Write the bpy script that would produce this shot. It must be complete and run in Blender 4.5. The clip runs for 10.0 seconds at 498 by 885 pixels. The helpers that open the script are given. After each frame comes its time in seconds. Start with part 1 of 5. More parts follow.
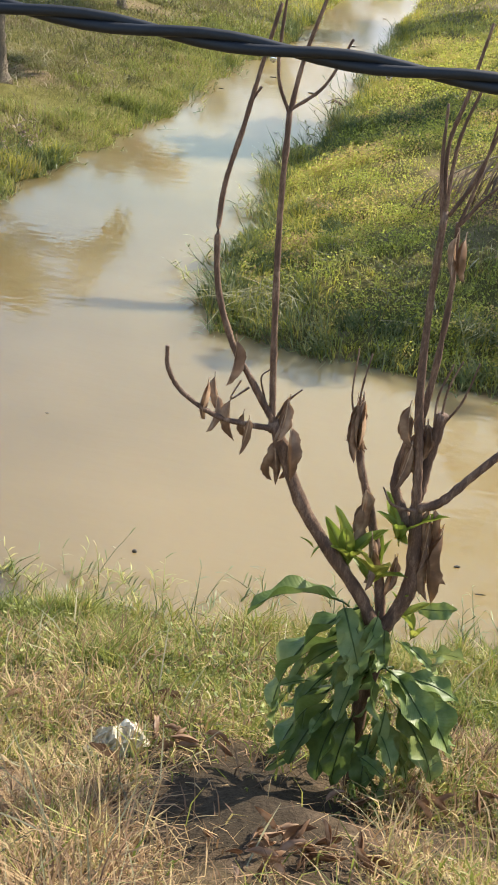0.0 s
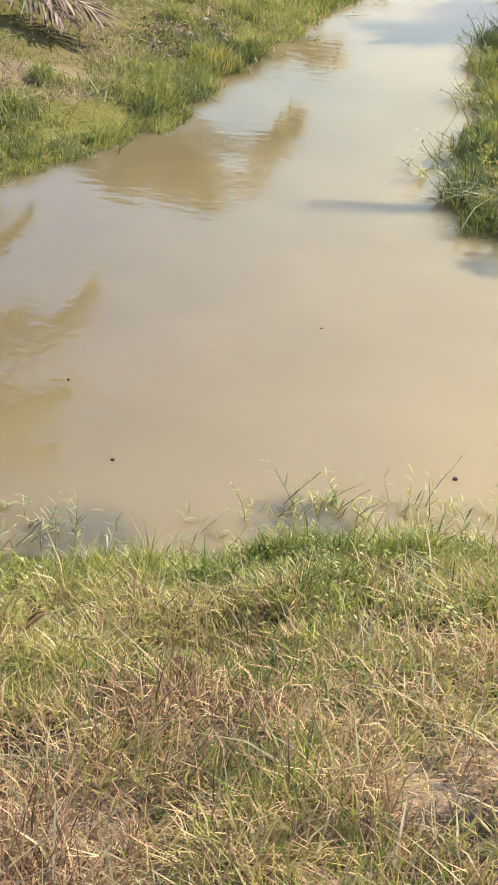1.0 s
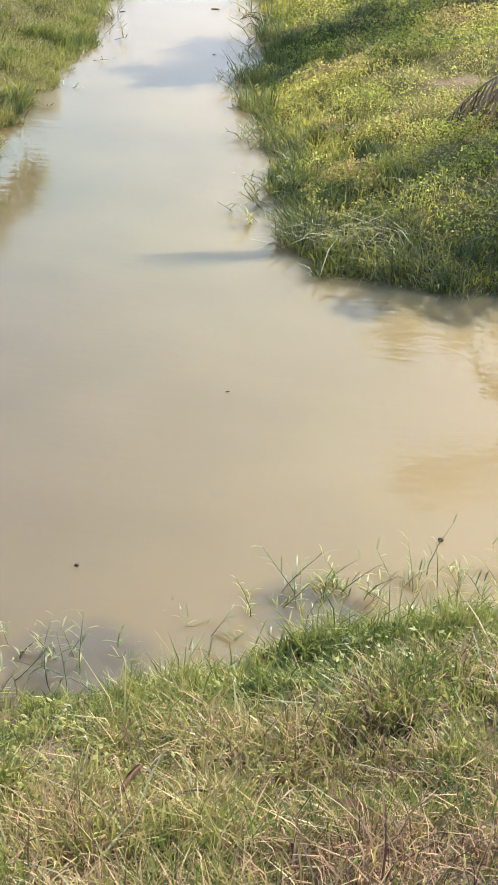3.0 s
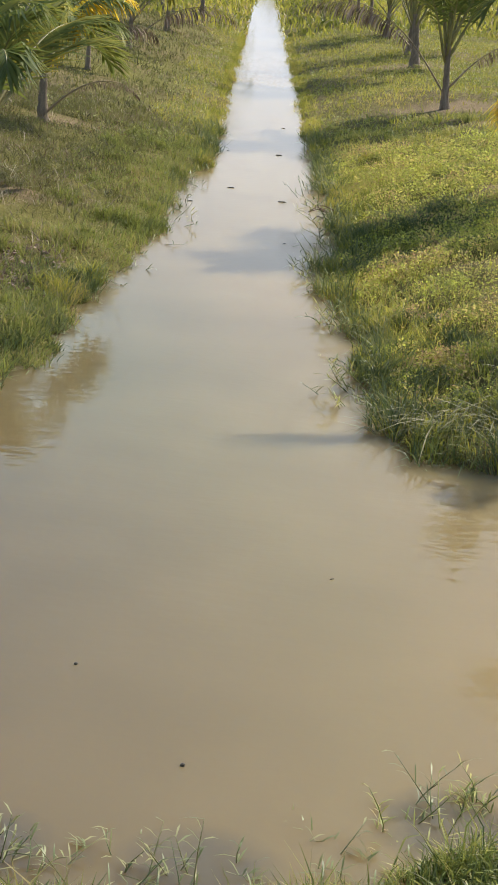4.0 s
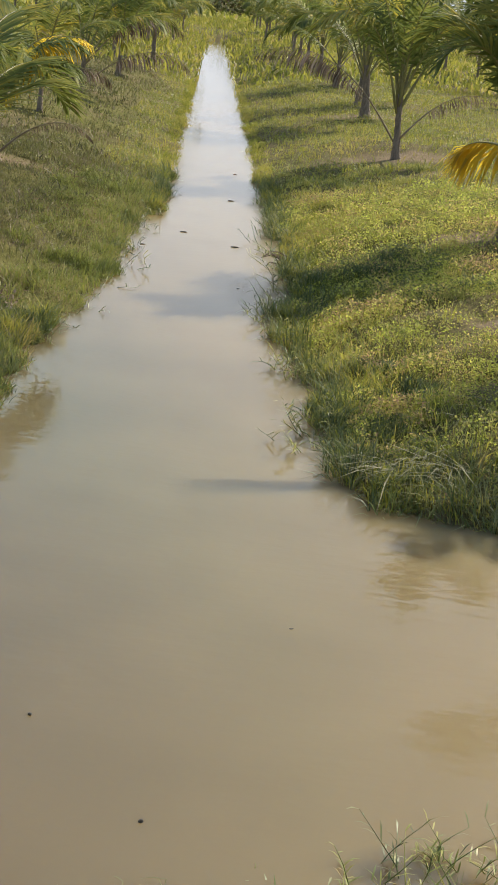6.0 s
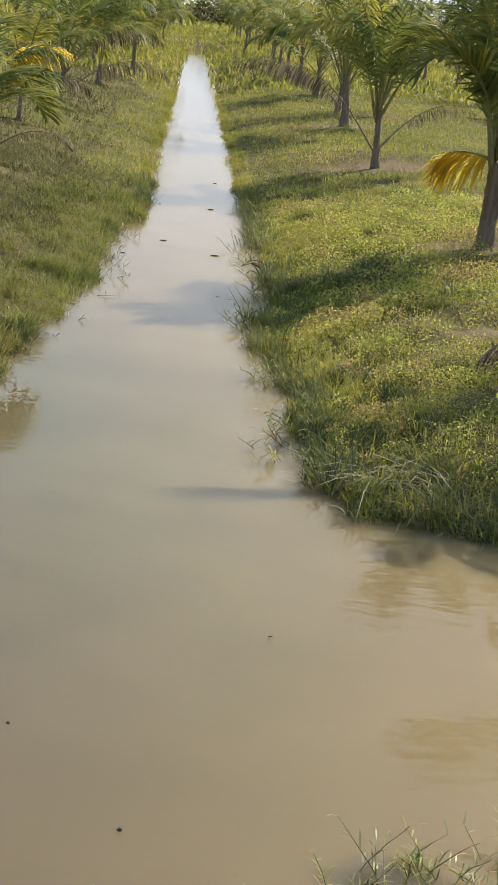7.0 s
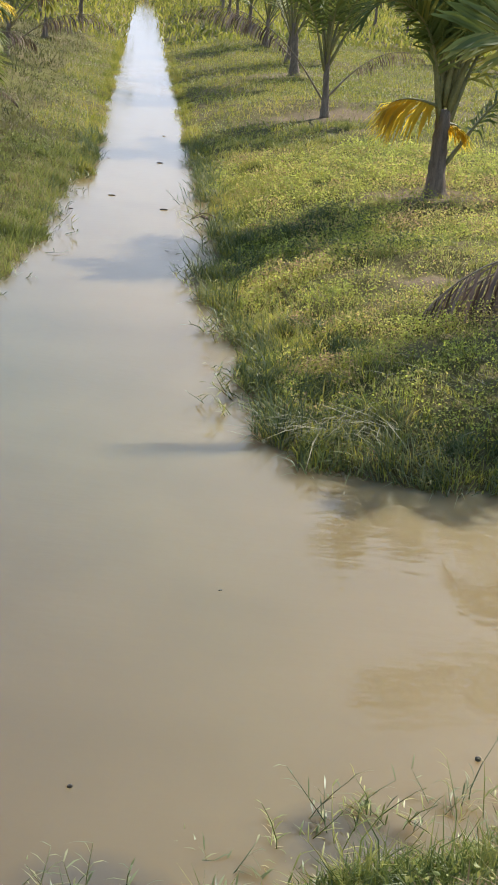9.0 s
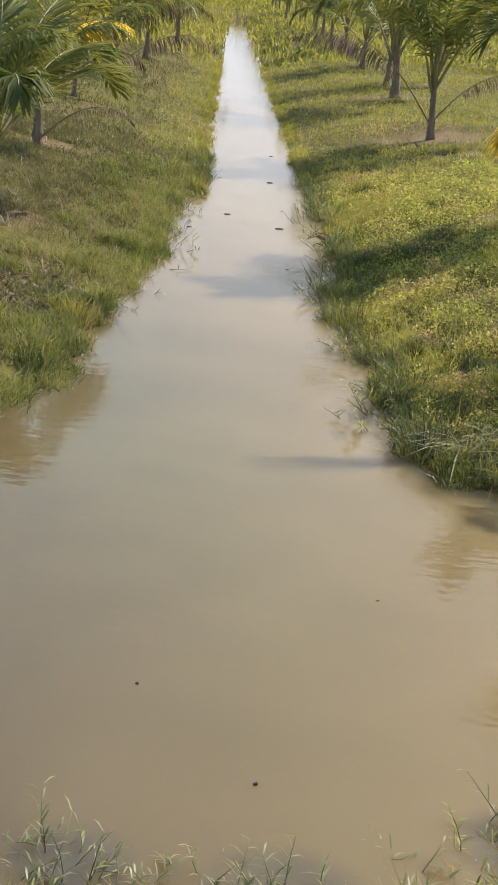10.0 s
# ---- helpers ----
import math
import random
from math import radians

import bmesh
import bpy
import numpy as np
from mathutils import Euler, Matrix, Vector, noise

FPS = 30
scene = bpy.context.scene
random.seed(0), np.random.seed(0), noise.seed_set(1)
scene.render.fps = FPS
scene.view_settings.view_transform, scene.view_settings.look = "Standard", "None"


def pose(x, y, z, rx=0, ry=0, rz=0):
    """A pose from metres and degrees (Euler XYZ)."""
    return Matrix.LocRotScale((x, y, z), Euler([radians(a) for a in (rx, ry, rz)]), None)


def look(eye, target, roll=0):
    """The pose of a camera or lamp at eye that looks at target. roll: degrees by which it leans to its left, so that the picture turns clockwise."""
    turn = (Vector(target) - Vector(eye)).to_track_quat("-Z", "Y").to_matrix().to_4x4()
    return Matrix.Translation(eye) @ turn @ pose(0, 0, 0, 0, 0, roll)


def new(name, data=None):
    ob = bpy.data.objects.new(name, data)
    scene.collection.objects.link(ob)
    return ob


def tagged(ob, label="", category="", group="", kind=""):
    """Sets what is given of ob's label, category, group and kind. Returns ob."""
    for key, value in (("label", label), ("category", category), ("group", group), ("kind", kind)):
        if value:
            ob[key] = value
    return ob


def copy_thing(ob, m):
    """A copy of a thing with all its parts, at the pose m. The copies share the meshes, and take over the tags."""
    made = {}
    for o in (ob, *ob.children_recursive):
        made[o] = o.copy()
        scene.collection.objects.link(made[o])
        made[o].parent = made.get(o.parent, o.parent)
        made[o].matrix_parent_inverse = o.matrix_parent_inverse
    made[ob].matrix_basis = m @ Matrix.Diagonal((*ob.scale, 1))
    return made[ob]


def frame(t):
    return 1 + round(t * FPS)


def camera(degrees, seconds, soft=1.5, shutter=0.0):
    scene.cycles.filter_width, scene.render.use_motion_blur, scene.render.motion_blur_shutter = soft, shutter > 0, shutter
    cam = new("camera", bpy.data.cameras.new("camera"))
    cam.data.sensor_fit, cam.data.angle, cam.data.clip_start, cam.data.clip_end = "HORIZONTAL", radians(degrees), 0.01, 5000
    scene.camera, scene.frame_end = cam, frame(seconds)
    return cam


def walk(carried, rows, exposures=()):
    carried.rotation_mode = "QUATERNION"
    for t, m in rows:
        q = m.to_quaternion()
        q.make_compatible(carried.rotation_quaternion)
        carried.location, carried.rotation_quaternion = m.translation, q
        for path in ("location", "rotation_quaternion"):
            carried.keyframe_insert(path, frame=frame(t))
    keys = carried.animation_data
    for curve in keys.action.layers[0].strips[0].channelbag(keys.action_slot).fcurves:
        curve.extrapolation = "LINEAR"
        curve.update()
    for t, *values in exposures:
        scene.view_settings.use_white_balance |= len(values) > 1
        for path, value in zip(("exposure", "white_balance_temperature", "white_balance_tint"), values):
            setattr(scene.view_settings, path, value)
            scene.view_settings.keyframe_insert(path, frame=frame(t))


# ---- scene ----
cam = camera(19.1, 10.0, 1.6, 0.04)
PATH = [
    (0, (-1.211, 2.151, 3.008), (-1.368, 5.434, 1.539), 6.4),
    (0.3, (-1.442, 2.219, 2.981), (-1.739, 5.420, 1.359), 3.8),
    (0.5, (-1.674, 2.295, 2.934), (-2.081, 5.450, 1.247), 3.2),
    (1, (-2.156, 2.466, 2.884), (-2.504, 5.605, 1.156), 3.7),
    (1.5, (-2.516, 2.648, 2.831), (-2.534, 5.810, 1.111), 4.5),
    (2, (-2.797, 2.858, 2.741), (-2.641, 6.028, 1.040), 3.7),
    (2.5, (-3.121, 2.927, 2.709), (-2.657, 6.082, 1.039), 5.2),
    (3, (-3.330, 2.988, 2.695), (-2.853, 6.183, 1.105), 4.2),
    (3.1, (-3.332, 3.017, 2.705), (-2.889, 6.233, 1.150), 3.3),
    (3.2, (-3.366, 3.064, 2.668), (-2.947, 6.307, 1.163), 3.0),
    (4.3, (-3.679, 3.521, 2.376), (-3.238, 6.928, 1.303), 6.5),
    (4.5, (-3.703, 3.546, 2.365), (-3.238, 6.955, 1.309), 6.7),
    (5, (-3.694, 3.566, 2.365), (-3.202, 6.973, 1.312), 6.8),
    (6.5, (-3.677, 3.546, 2.372), (-3.107, 6.955, 1.366), 7.2),
    (7, (-3.674, 3.548, 2.367), (-3.083, 6.955, 1.370), 7.3),
    (7.5, (-3.658, 3.528, 2.369), (-3.026, 6.926, 1.361), 8.0),
    (8, (-3.600, 3.541, 2.369), (-2.934, 6.910, 1.294), 7.6),
    (8.5, (-3.580, 3.557, 2.369), (-2.878, 6.912, 1.271), 6.7),
    (9, (-3.611, 3.537, 2.381), (-2.921, 6.896, 1.285), 6.3),
    (9.5, (-3.713, 3.487, 2.383), (-3.062, 6.856, 1.296), 7.0),
    (10, (-3.974, 3.438, 2.362), (-3.469, 6.838, 1.292), 6.5),
]
EXPOSURE = [(0, 1.25, 6600, 11), (0.5, 1.41, 6620, 13), (1, 1.47, 6570, 14), (1.5, 1.42, 6150, 14), (3.1, 1.42, 6100, 13), (4.4, 0.66, 6620, 12), (6.5, 0.70, 6570, 12),
            (8, 0.79, 6350, 13), (8.5, 0.83, 6060, 14), (9.5, 0.83, 6080, 14), (10, 0.80, 6680, 14)]
walk(cam, [(t, look(eye, target, roll)) for t, eye, target, roll in PATH], EXPOSURE)

# ---------------------------------------------------------------- light
SUN = Vector((0.62, 0.52, 0.71)).normalized()
world = bpy.data.worlds.new("sky")
scene.world = world
world.use_nodes = True
wn = world.node_tree
sky = wn.nodes.new("ShaderNodeTexSky")
sky.sky_type, sky.sun_disc = "NISHITA", False
sky.sun_elevation = math.asin(SUN.z)
sky.sun_rotation = math.atan2(SUN.x, SUN.y)
sky.air_density, sky.dust_density, sky.ozone_density = 1.0, 1.0, 1.0
wn.nodes["Background"].inputs["Strength"].default_value = 0.14
# haze evens out the brightest band over the horizon
haze = wn.nodes.new("ShaderNodeVectorMath")
haze.operation = "MINIMUM"
haze.inputs[1].default_value = (3.95, 4.27, 4.65)
wn.links.new(sky.outputs[0], haze.inputs[0])
wn.links.new(haze.outputs[0], wn.nodes["Background"].inputs["Color"])
sun_data = bpy.data.lights.new("sun", "SUN")
sun_data.energy, sun_data.angle, sun_data.color = 3.7, radians(0.6), (1.0, 0.93, 0.80)
sun = new("sun", sun_data)
sun.matrix_world = look(SUN * 40, (0, 0, 0))


# ---------------------------------------------------------------- materials
def nodes_of(name):
    m = bpy.data.materials.new(name)
    m.use_nodes = True
    return m, m.node_tree.nodes, m.node_tree.links, m.node_tree.nodes["Principled BSDF"]


def ramp(nt, stops):
    r = nt.new("ShaderNodeValToRGB")
    e = r.color_ramp.elements
    while len(e) < len(stops):
        e.new(0.5)
    for k, (pos, col) in zip(e, stops):
        k.position, k.color = pos, (*col, 1)
    return r


def noise_at(nt, lk, scale, detail=4, rough=0.6, coord="pos"):
    t = nt.new("ShaderNodeTexNoise")
    t.inputs["Scale"].default_value = scale
    t.inputs["Detail"].default_value = detail
    t.inputs["Roughness"].default_value = rough
    if coord == "pos":
        lk.new(nt.new("ShaderNodeNewGeometry").outputs["Position"], t.inputs["Vector"])
    else:
        lk.new(nt.new("ShaderNodeTexCoord").outputs["Object"], t.inputs["Vector"])
    return t


def maths(nt, lk, op, a, b):
    n = nt.new("ShaderNodeMath")
    n.operation = op
    for i, v in enumerate((a, b)):
        if isinstance(v, (int, float)):
            n.inputs[i].default_value = v
        else:
            lk.new(v, n.inputs[i])
    return n.outputs[0]


def leaf_material(name, stops, patch=0.7, island=0.45, gloss=0.45, thin=0.35, fine=0.0, coord="pos"):
    """Thin foliage: colour from wide patches and from blade to blade, with light passing through."""
    m, nt, lk, p = nodes_of(name)
    wide = noise_at(nt, lk, patch, 3, coord=coord)
    geo = nt.new("ShaderNodeNewGeometry")
    spread = maths(nt, lk, "MULTIPLY", maths(nt, lk, "SUBTRACT", geo.outputs["Random Per Island"], 0.5), island)
    wide2 = maths(nt, lk, "ADD", maths(nt, lk, "MULTIPLY", maths(nt, lk, "SUBTRACT", wide.outputs["Fac"], 0.5), 1.9), 0.5)
    f = maths(nt, lk, "ADD", wide2, spread)
    if fine:
        small = noise_at(nt, lk, 30, 3, coord=coord)
        f = maths(nt, lk, "ADD", f, maths(nt, lk, "MULTIPLY", maths(nt, lk, "SUBTRACT", small.outputs["Fac"], 0.5), fine))
    r = ramp(nt, stops)
    lk.new(f, r.inputs["Fac"])
    lk.new(r.outputs["Color"], p.inputs["Base Color"])
    p.inputs["Roughness"].default_value = gloss
    p.inputs["Specular IOR Level"].default_value = 0.4
    tr = nt.new("ShaderNodeBsdfTranslucent")
    lk.new(r.outputs["Color"], tr.inputs["Color"])
    mix = nt.new("ShaderNodeMixShader")
    mix.inputs["Fac"].default_value = thin
    lk.new(p.outputs[0], mix.inputs[1])
    lk.new(tr.outputs[0], mix.inputs[2])
    lk.new(mix.outputs[0], nt["Material Output"].inputs["Surface"])
    return m


def rough_material(name, stops, scale, bump=0.4, rough=0.85, coord="pos", distance=0.01, stretch=None):
    m, nt, lk, p = nodes_of(name)
    a = noise_at(nt, lk, scale, 6, 0.65, coord)
    b = noise_at(nt, lk, scale * 9, 4, 0.7, coord)
    if stretch:
        for t in (a, b):
            src = t.inputs["Vector"].links[0].from_socket
            mp = nt.new("ShaderNodeMapping")
            mp.inputs["Scale"].default_value = stretch
            lk.new(src, mp.inputs["Vector"])
            lk.new(mp.outputs[0], t.inputs["Vector"])
    f = maths(nt, lk, "ADD", maths(nt, lk, "MULTIPLY", a.outputs["Fac"], 0.65), maths(nt, lk, "MULTIPLY", b.outputs["Fac"], 0.35))
    f = maths(nt, lk, "ADD", maths(nt, lk, "MULTIPLY", maths(nt, lk, "SUBTRACT", f, 0.5), 2.0), 0.5)
    r = ramp(nt, stops)
    lk.new(f, r.inputs["Fac"])
    lk.new(r.outputs["Color"], p.inputs["Base Color"])
    p.inputs["Roughness"].default_value = rough
    bp = nt.new("ShaderNodeBump")
    bp.inputs["Strength"].default_value = bump
    bp.inputs["Distance"].default_value = distance
    lk.new(f, bp.inputs["Height"])
    lk.new(bp.outputs[0], p.inputs["Normal"])
    return m


STRAW = leaf_material("straw_grass", [(0.0, (0.13, 0.075, 0.042)), (0.3, (0.33, 0.20, 0.105)), (0.6, (0.47, 0.315, 0.155)), (0.8, (0.55, 0.40, 0.20)), (1.0, (0.36, 0.30, 0.11))], 1.8, 0.95, 0.7, 0.25)
GREEN_NEAR = leaf_material("bank_grass", [(0.0, (0.12, 0.16, 0.035)), (0.4, (0.25, 0.285, 0.06)), (0.75, (0.41, 0.39, 0.095)), (1.0, (0.50, 0.40, 0.18))], 1.4, 0.95, 0.42, 0.38)
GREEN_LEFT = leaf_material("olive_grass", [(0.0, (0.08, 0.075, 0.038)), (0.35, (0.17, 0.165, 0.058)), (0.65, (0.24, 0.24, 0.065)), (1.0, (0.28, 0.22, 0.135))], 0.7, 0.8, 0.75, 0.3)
GREEN_FAR = leaf_material("meadow_grass", [(0.0, (0.15, 0.175, 0.03)), (0.4, (0.32, 0.325, 0.05)), (0.75, (0.48, 0.43, 0.075)), (1.0, (0.46, 0.36, 0.12))], 0.5, 0.75, 0.5, 0.48)
WEED = leaf_material("weed_leaf", [(0.0, (0.20, 0.235, 0.05)), (0.25, (0.42, 0.46, 0.075)), (0.5, (0.57, 0.57, 0.11)), (0.68, (0.60, 0.46, 0.16)), (0.9, (0.42, 0.26, 0.15))], 1.5, 0.45, 0.65, 0.6)
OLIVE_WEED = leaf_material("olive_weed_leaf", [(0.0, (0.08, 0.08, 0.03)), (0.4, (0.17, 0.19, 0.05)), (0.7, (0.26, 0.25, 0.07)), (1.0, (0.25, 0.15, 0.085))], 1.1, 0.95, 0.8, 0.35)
THATCH = leaf_material("dry_thatch", [(0.0, (0.08, 0.055, 0.035)), (0.5, (0.20, 0.15, 0.09)), (1.0, (0.36, 0.29, 0.18))], 1.6, 0.9, 0.6, 0.15)
WEED_NEAR = leaf_material("bank_weed_leaf", [(0.0, (0.13, 0.17, 0.035)), (0.5, (0.27, 0.30, 0.06)), (1.0, (0.43, 0.40, 0.10))], 1.6, 0.6, 0.5, 0.35)
SEDGE = leaf_material("water_edge_grass", [(0.0, (0.08, 0.105, 0.035)), (0.5, (0.16, 0.20, 0.065)), (1.0, (0.30, 0.29, 0.12))], 1.2, 0.9, 0.45, 0.3)
GREEN_BANK = leaf_material("ditch_bank_grass", [(0.0, (0.122, 0.146, 0.037)), (0.4, (0.244, 0.275, 0.061)), (0.75, (0.378, 0.378, 0.091)), (1.0, (0.403, 0.317, 0.159))], 0.9, 0.8, 0.6, 0.4)
UNDER = leaf_material("undergrowth_grass", [(0.0, (0.183, 0.201, 0.055)), (0.5, (0.354, 0.366, 0.091)), (1.0, (0.561, 0.488, 0.159))], 1.2, 0.9, 0.55, 0.45)
HAY = leaf_material("cut_hay", [(0.0, (0.10, 0.095, 0.045)), (0.5, (0.21, 0.20, 0.095)), (1.0, (0.37, 0.32, 0.18))], 1.5, 0.9, 0.6, 0.2)
FROND = leaf_material("palm_leaflet", [(0.0, (0.08, 0.115, 0.03)), (0.45, (0.19, 0.225, 0.05)), (0.75, (0.36, 0.34, 0.07)), (0.92, (0.55, 0.42, 0.05)), (1.0, (0.45, 0.36, 0.16))], 0.9, 0.5, 0.6, 0.45)
FROND_YELLOW = leaf_material("yellow_palm_leaflet", [(0.0, (0.42, 0.28, 0.04)), (0.2, (0.74, 0.52, 0.04)), (1.0, (0.88, 0.68, 0.08))], 0.8, 0.6, 0.45, 0.7)
FROND_DEAD = leaf_material("dead_palm_leaflet", [(0.0, (0.08, 0.052, 0.036)), (0.5, (0.20, 0.135, 0.095)), (1.0, (0.42, 0.31, 0.23))], 1.5, 0.9, 0.7, 0.2)
STALK = rough_material("palm_stalk", [(0.2, (0.12, 0.11, 0.035)), (0.6, (0.25, 0.22, 0.07)), (0.9, (0.34, 0.27, 0.11))], 5, 0.3, 0.5)
STALK_DEAD = rough_material("dry_palm_stalk", [(0.2, (0.16, 0.11, 0.06)), (0.6, (0.30, 0.23, 0.13)), (0.9, (0.42, 0.34, 0.22))], 6, 0.4, 0.7)
TRUNK = rough_material("palm_trunk_fibre", [(0.1, (0.08, 0.06, 0.042)), (0.5, (0.24, 0.185, 0.13)), (0.9, (0.42, 0.33, 0.24))], 7, 1.0, 0.9, distance=0.03, stretch=(3, 3, 0.5))
SHRUB_LEAF = leaf_material("shrub_leaf", [(0.0, (0.055, 0.09, 0.02)), (0.45, (0.13, 0.19, 0.045)), (1.0, (0.30, 0.34, 0.12))], 5.0, 1.0, 0.42, 0.28, 0.7)
# side veins of the broad leaves
nt, lk = SHRUB_LEAF.node_tree.nodes, SHRUB_LEAF.node_tree.links
sep = nt.new("ShaderNodeSeparateXYZ")
lk.new(nt.new("ShaderNodeTexCoord").outputs["Object"], sep.inputs[0])
slant = maths(nt, lk, "SUBTRACT", maths(nt, lk, "MULTIPLY", sep.outputs["X"], 75.0), maths(nt, lk, "MULTIPLY", maths(nt, lk, "ABSOLUTE", sep.outputs["Y"], 0.0), 95.0))
vein = maths(nt, lk, "POWER", maths(nt, lk, "ABSOLUTE", maths(nt, lk, "SINE", slant, 0.0), 0.0), 0.5)
bp = nt.new("ShaderNodeBump")
bp.inputs["Strength"].default_value, bp.inputs["Distance"].default_value = 0.12, 0.008
lk.new(vein, bp.inputs["Height"])
lk.new(bp.outputs[0], nt["Principled BSDF"].inputs["Normal"])
SHRUB_YOUNG = leaf_material("young_shrub_leaf", [(0.0, (0.09, 0.15, 0.02)), (0.6, (0.22, 0.28, 0.04)), (1.0, (0.46, 0.42, 0.09))], 4.0, 0.5, 0.35, 0.45)
DEAD_LEAF = leaf_material("dead_leaf", [(0.0, (0.07, 0.036, 0.02)), (0.5, (0.21, 0.115, 0.062)), (1.0, (0.50, 0.335, 0.21))], 11.0, 0.9, 0.55, 0.15, 0.6)
BARK = rough_material("shrub_bark", [(0.15, (0.04, 0.021, 0.013)), (0.5, (0.13, 0.069, 0.04)), (0.85, (0.36, 0.23, 0.145))], 16, 0.8, 0.75, distance=0.004, stretch=(3, 3, 0.7))
CABLE = rough_material("cable_sheath", [(0.2, (0.004, 0.005, 0.007)), (0.8, (0.012, 0.015, 0.02))], 60, 0.15, 0.6, distance=0.001)
PLASTIC = rough_material("dirty_white_plastic", [(0.2, (0.30, 0.24, 0.16)), (0.5, (0.58, 0.52, 0.38)), (0.9, (0.76, 0.70, 0.55))], 20, 0.3, 0.4, distance=0.004)
FLOTSAM = rough_material("dark_flotsam", [(0.2, (0.02, 0.016, 0.010)), (0.8, (0.10, 0.08, 0.05))], 40, 0.4, 0.7)

# soil, thatch and moss of the ground
GROUND, nt, lk, p = nodes_of("ground_soil")
n1, n2, n3 = noise_at(nt, lk, 0.8, 5), noise_at(nt, lk, 7, 6, 0.7), noise_at(nt, lk, 60, 4, 0.7)
mixf = maths(nt, lk, "ADD", maths(nt, lk, "MULTIPLY", n1.outputs["Fac"], 0.5), maths(nt, lk, "MULTIPLY", n2.outputs["Fac"], 0.5))
soil = ramp(nt, [(0.36, (0.06, 0.044, 0.028)), (0.46, (0.11, 0.082, 0.045)), (0.54, (0.22, 0.155, 0.105)), (0.64, (0.38, 0.28, 0.20))])
lk.new(mixf, soil.inputs["Fac"])
speck = nt.new("ShaderNodeMix")
speck.data_type, speck.blend_type = "RGBA", "MULTIPLY"
speck.inputs["Factor"].default_value = 0.7
grain = ramp(nt, [(0.3, (0.35, 0.32, 0.28)), (0.7, (1.15, 1.1, 1.0))])
lk.new(n3.outputs["Fac"], grain.inputs["Fac"])
lk.new(soil.outputs["Color"], speck.inputs[6])
lk.new(grain.outputs["Color"], speck.inputs[7])
# the darkest tone paints the shrub's shade together with damp soil
sandy, damp_shade, turf = (nt.new("ShaderNodeAttribute") for _ in range(3))
sandy.attribute_name, damp_shade.attribute_name, turf.attribute_name = "sandy", "damp_shade", "turf"
pale, shade_mix, moss = (nt.new("ShaderNodeMix") for _ in range(3))
for mixer, who, amount, tone in ((moss, turf, 0.93, (0.17, 0.165, 0.045, 1)), (pale, sandy, 0.6, (0.34, 0.245, 0.175, 1)), (shade_mix, damp_shade, 0.92, (0.056, 0.043, 0.030, 1))):
    mixer.data_type = "RGBA"
    lk.new(maths(nt, lk, "MULTIPLY", who.outputs["Fac"], amount), mixer.inputs["Factor"])
    mixer.inputs[7].default_value = tone
lk.new(soil.outputs["Color"], moss.inputs[6])
lk.new(moss.outputs[2], pale.inputs[6])
lk.new(pale.outputs[2], shade_mix.inputs[6])
lk.new(shade_mix.outputs[2], speck.inputs[6])
lk.new(speck.outputs[2], p.inputs["Base Color"])
p.inputs["Roughness"].default_value, p.inputs["Specular IOR Level"].default_value = 0.95, 0.12
bp = nt.new("ShaderNodeBump")
bp.inputs["Strength"].default_value, bp.inputs["Distance"].default_value = 0.9, 0.03
lk.new(maths(nt, lk, "ADD", n2.outputs["Fac"], maths(nt, lk, "MULTIPLY", n3.outputs["Fac"], 0.4)), bp.inputs["Height"])
lk.new(bp.outputs[0], p.inputs["Normal"])

# turbid brown water with a mirror-smooth skin and faint ripples
WATER, nt, lk, p = nodes_of("muddy_water")
silt = noise_at(nt, lk, 0.35, 3)
tint = ramp(nt, [(0.2, (0.141, 0.109, 0.055)), (0.85, (0.257, 0.194, 0.097))])
# colour lightens towards +x: the brighter sunward side, painted into the water
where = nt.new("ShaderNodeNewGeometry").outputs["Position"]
water_xyz = nt.new("ShaderNodeSeparateXYZ")
lk.new(where, water_xyz.inputs[0])
sunward_tint = maths(nt, lk, "MULTIPLY", maths(nt, lk, "ADD", water_xyz.outputs["X"], 2.75), 0.30)
lk.new(maths(nt, lk, "ADD", silt.outputs["Fac"], sunward_tint), tint.inputs["Fac"])
ooze = None
for cx, cy, r in ((-2.47, 7.13, 0.24), (-3.22, 6.86, 0.27), (-3.8, 7.0, 0.2)):
    away = nt.new("ShaderNodeVectorMath")
    away.operation = "DISTANCE"
    lk.new(where, away.inputs[0])
    away.inputs[1].default_value = (cx, cy, 0)
    near_it = maths(nt, lk, "SUBTRACT", 1.0, maths(nt, lk, "DIVIDE", away.outputs["Value"], r))
    near_it = maths(nt, lk, "MAXIMUM", near_it, 0.0)
    ooze = near_it if ooze is None else maths(nt, lk, "MAXIMUM", ooze, near_it)
cloud = noise_at(nt, lk, 9, 4)
ooze = maths(nt, lk, "MINIMUM", maths(nt, lk, "MULTIPLY", maths(nt, lk, "MULTIPLY", ooze, cloud.outputs["Fac"]), 2.4), 0.6)
murk = nt.new("ShaderNodeMix")
murk.data_type = "RGBA"
lk.new(ooze, murk.inputs["Factor"])
lk.new(tint.outputs["Color"], murk.inputs[6])
murk.inputs[7].default_value = (0.085, 0.08, 0.062, 1)
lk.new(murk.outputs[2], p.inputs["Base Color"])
p.inputs["Roughness"].default_value, p.inputs["IOR"].default_value = 0.006, 1.333
p.inputs["Subsurface Weight"].default_value = 1.0
p.inputs["Subsurface Radius"].default_value = (1.0, 0.8, 0.55)
p.inputs["Subsurface Scale"].default_value = 0.7
geo = nt.new("ShaderNodeNewGeometry")
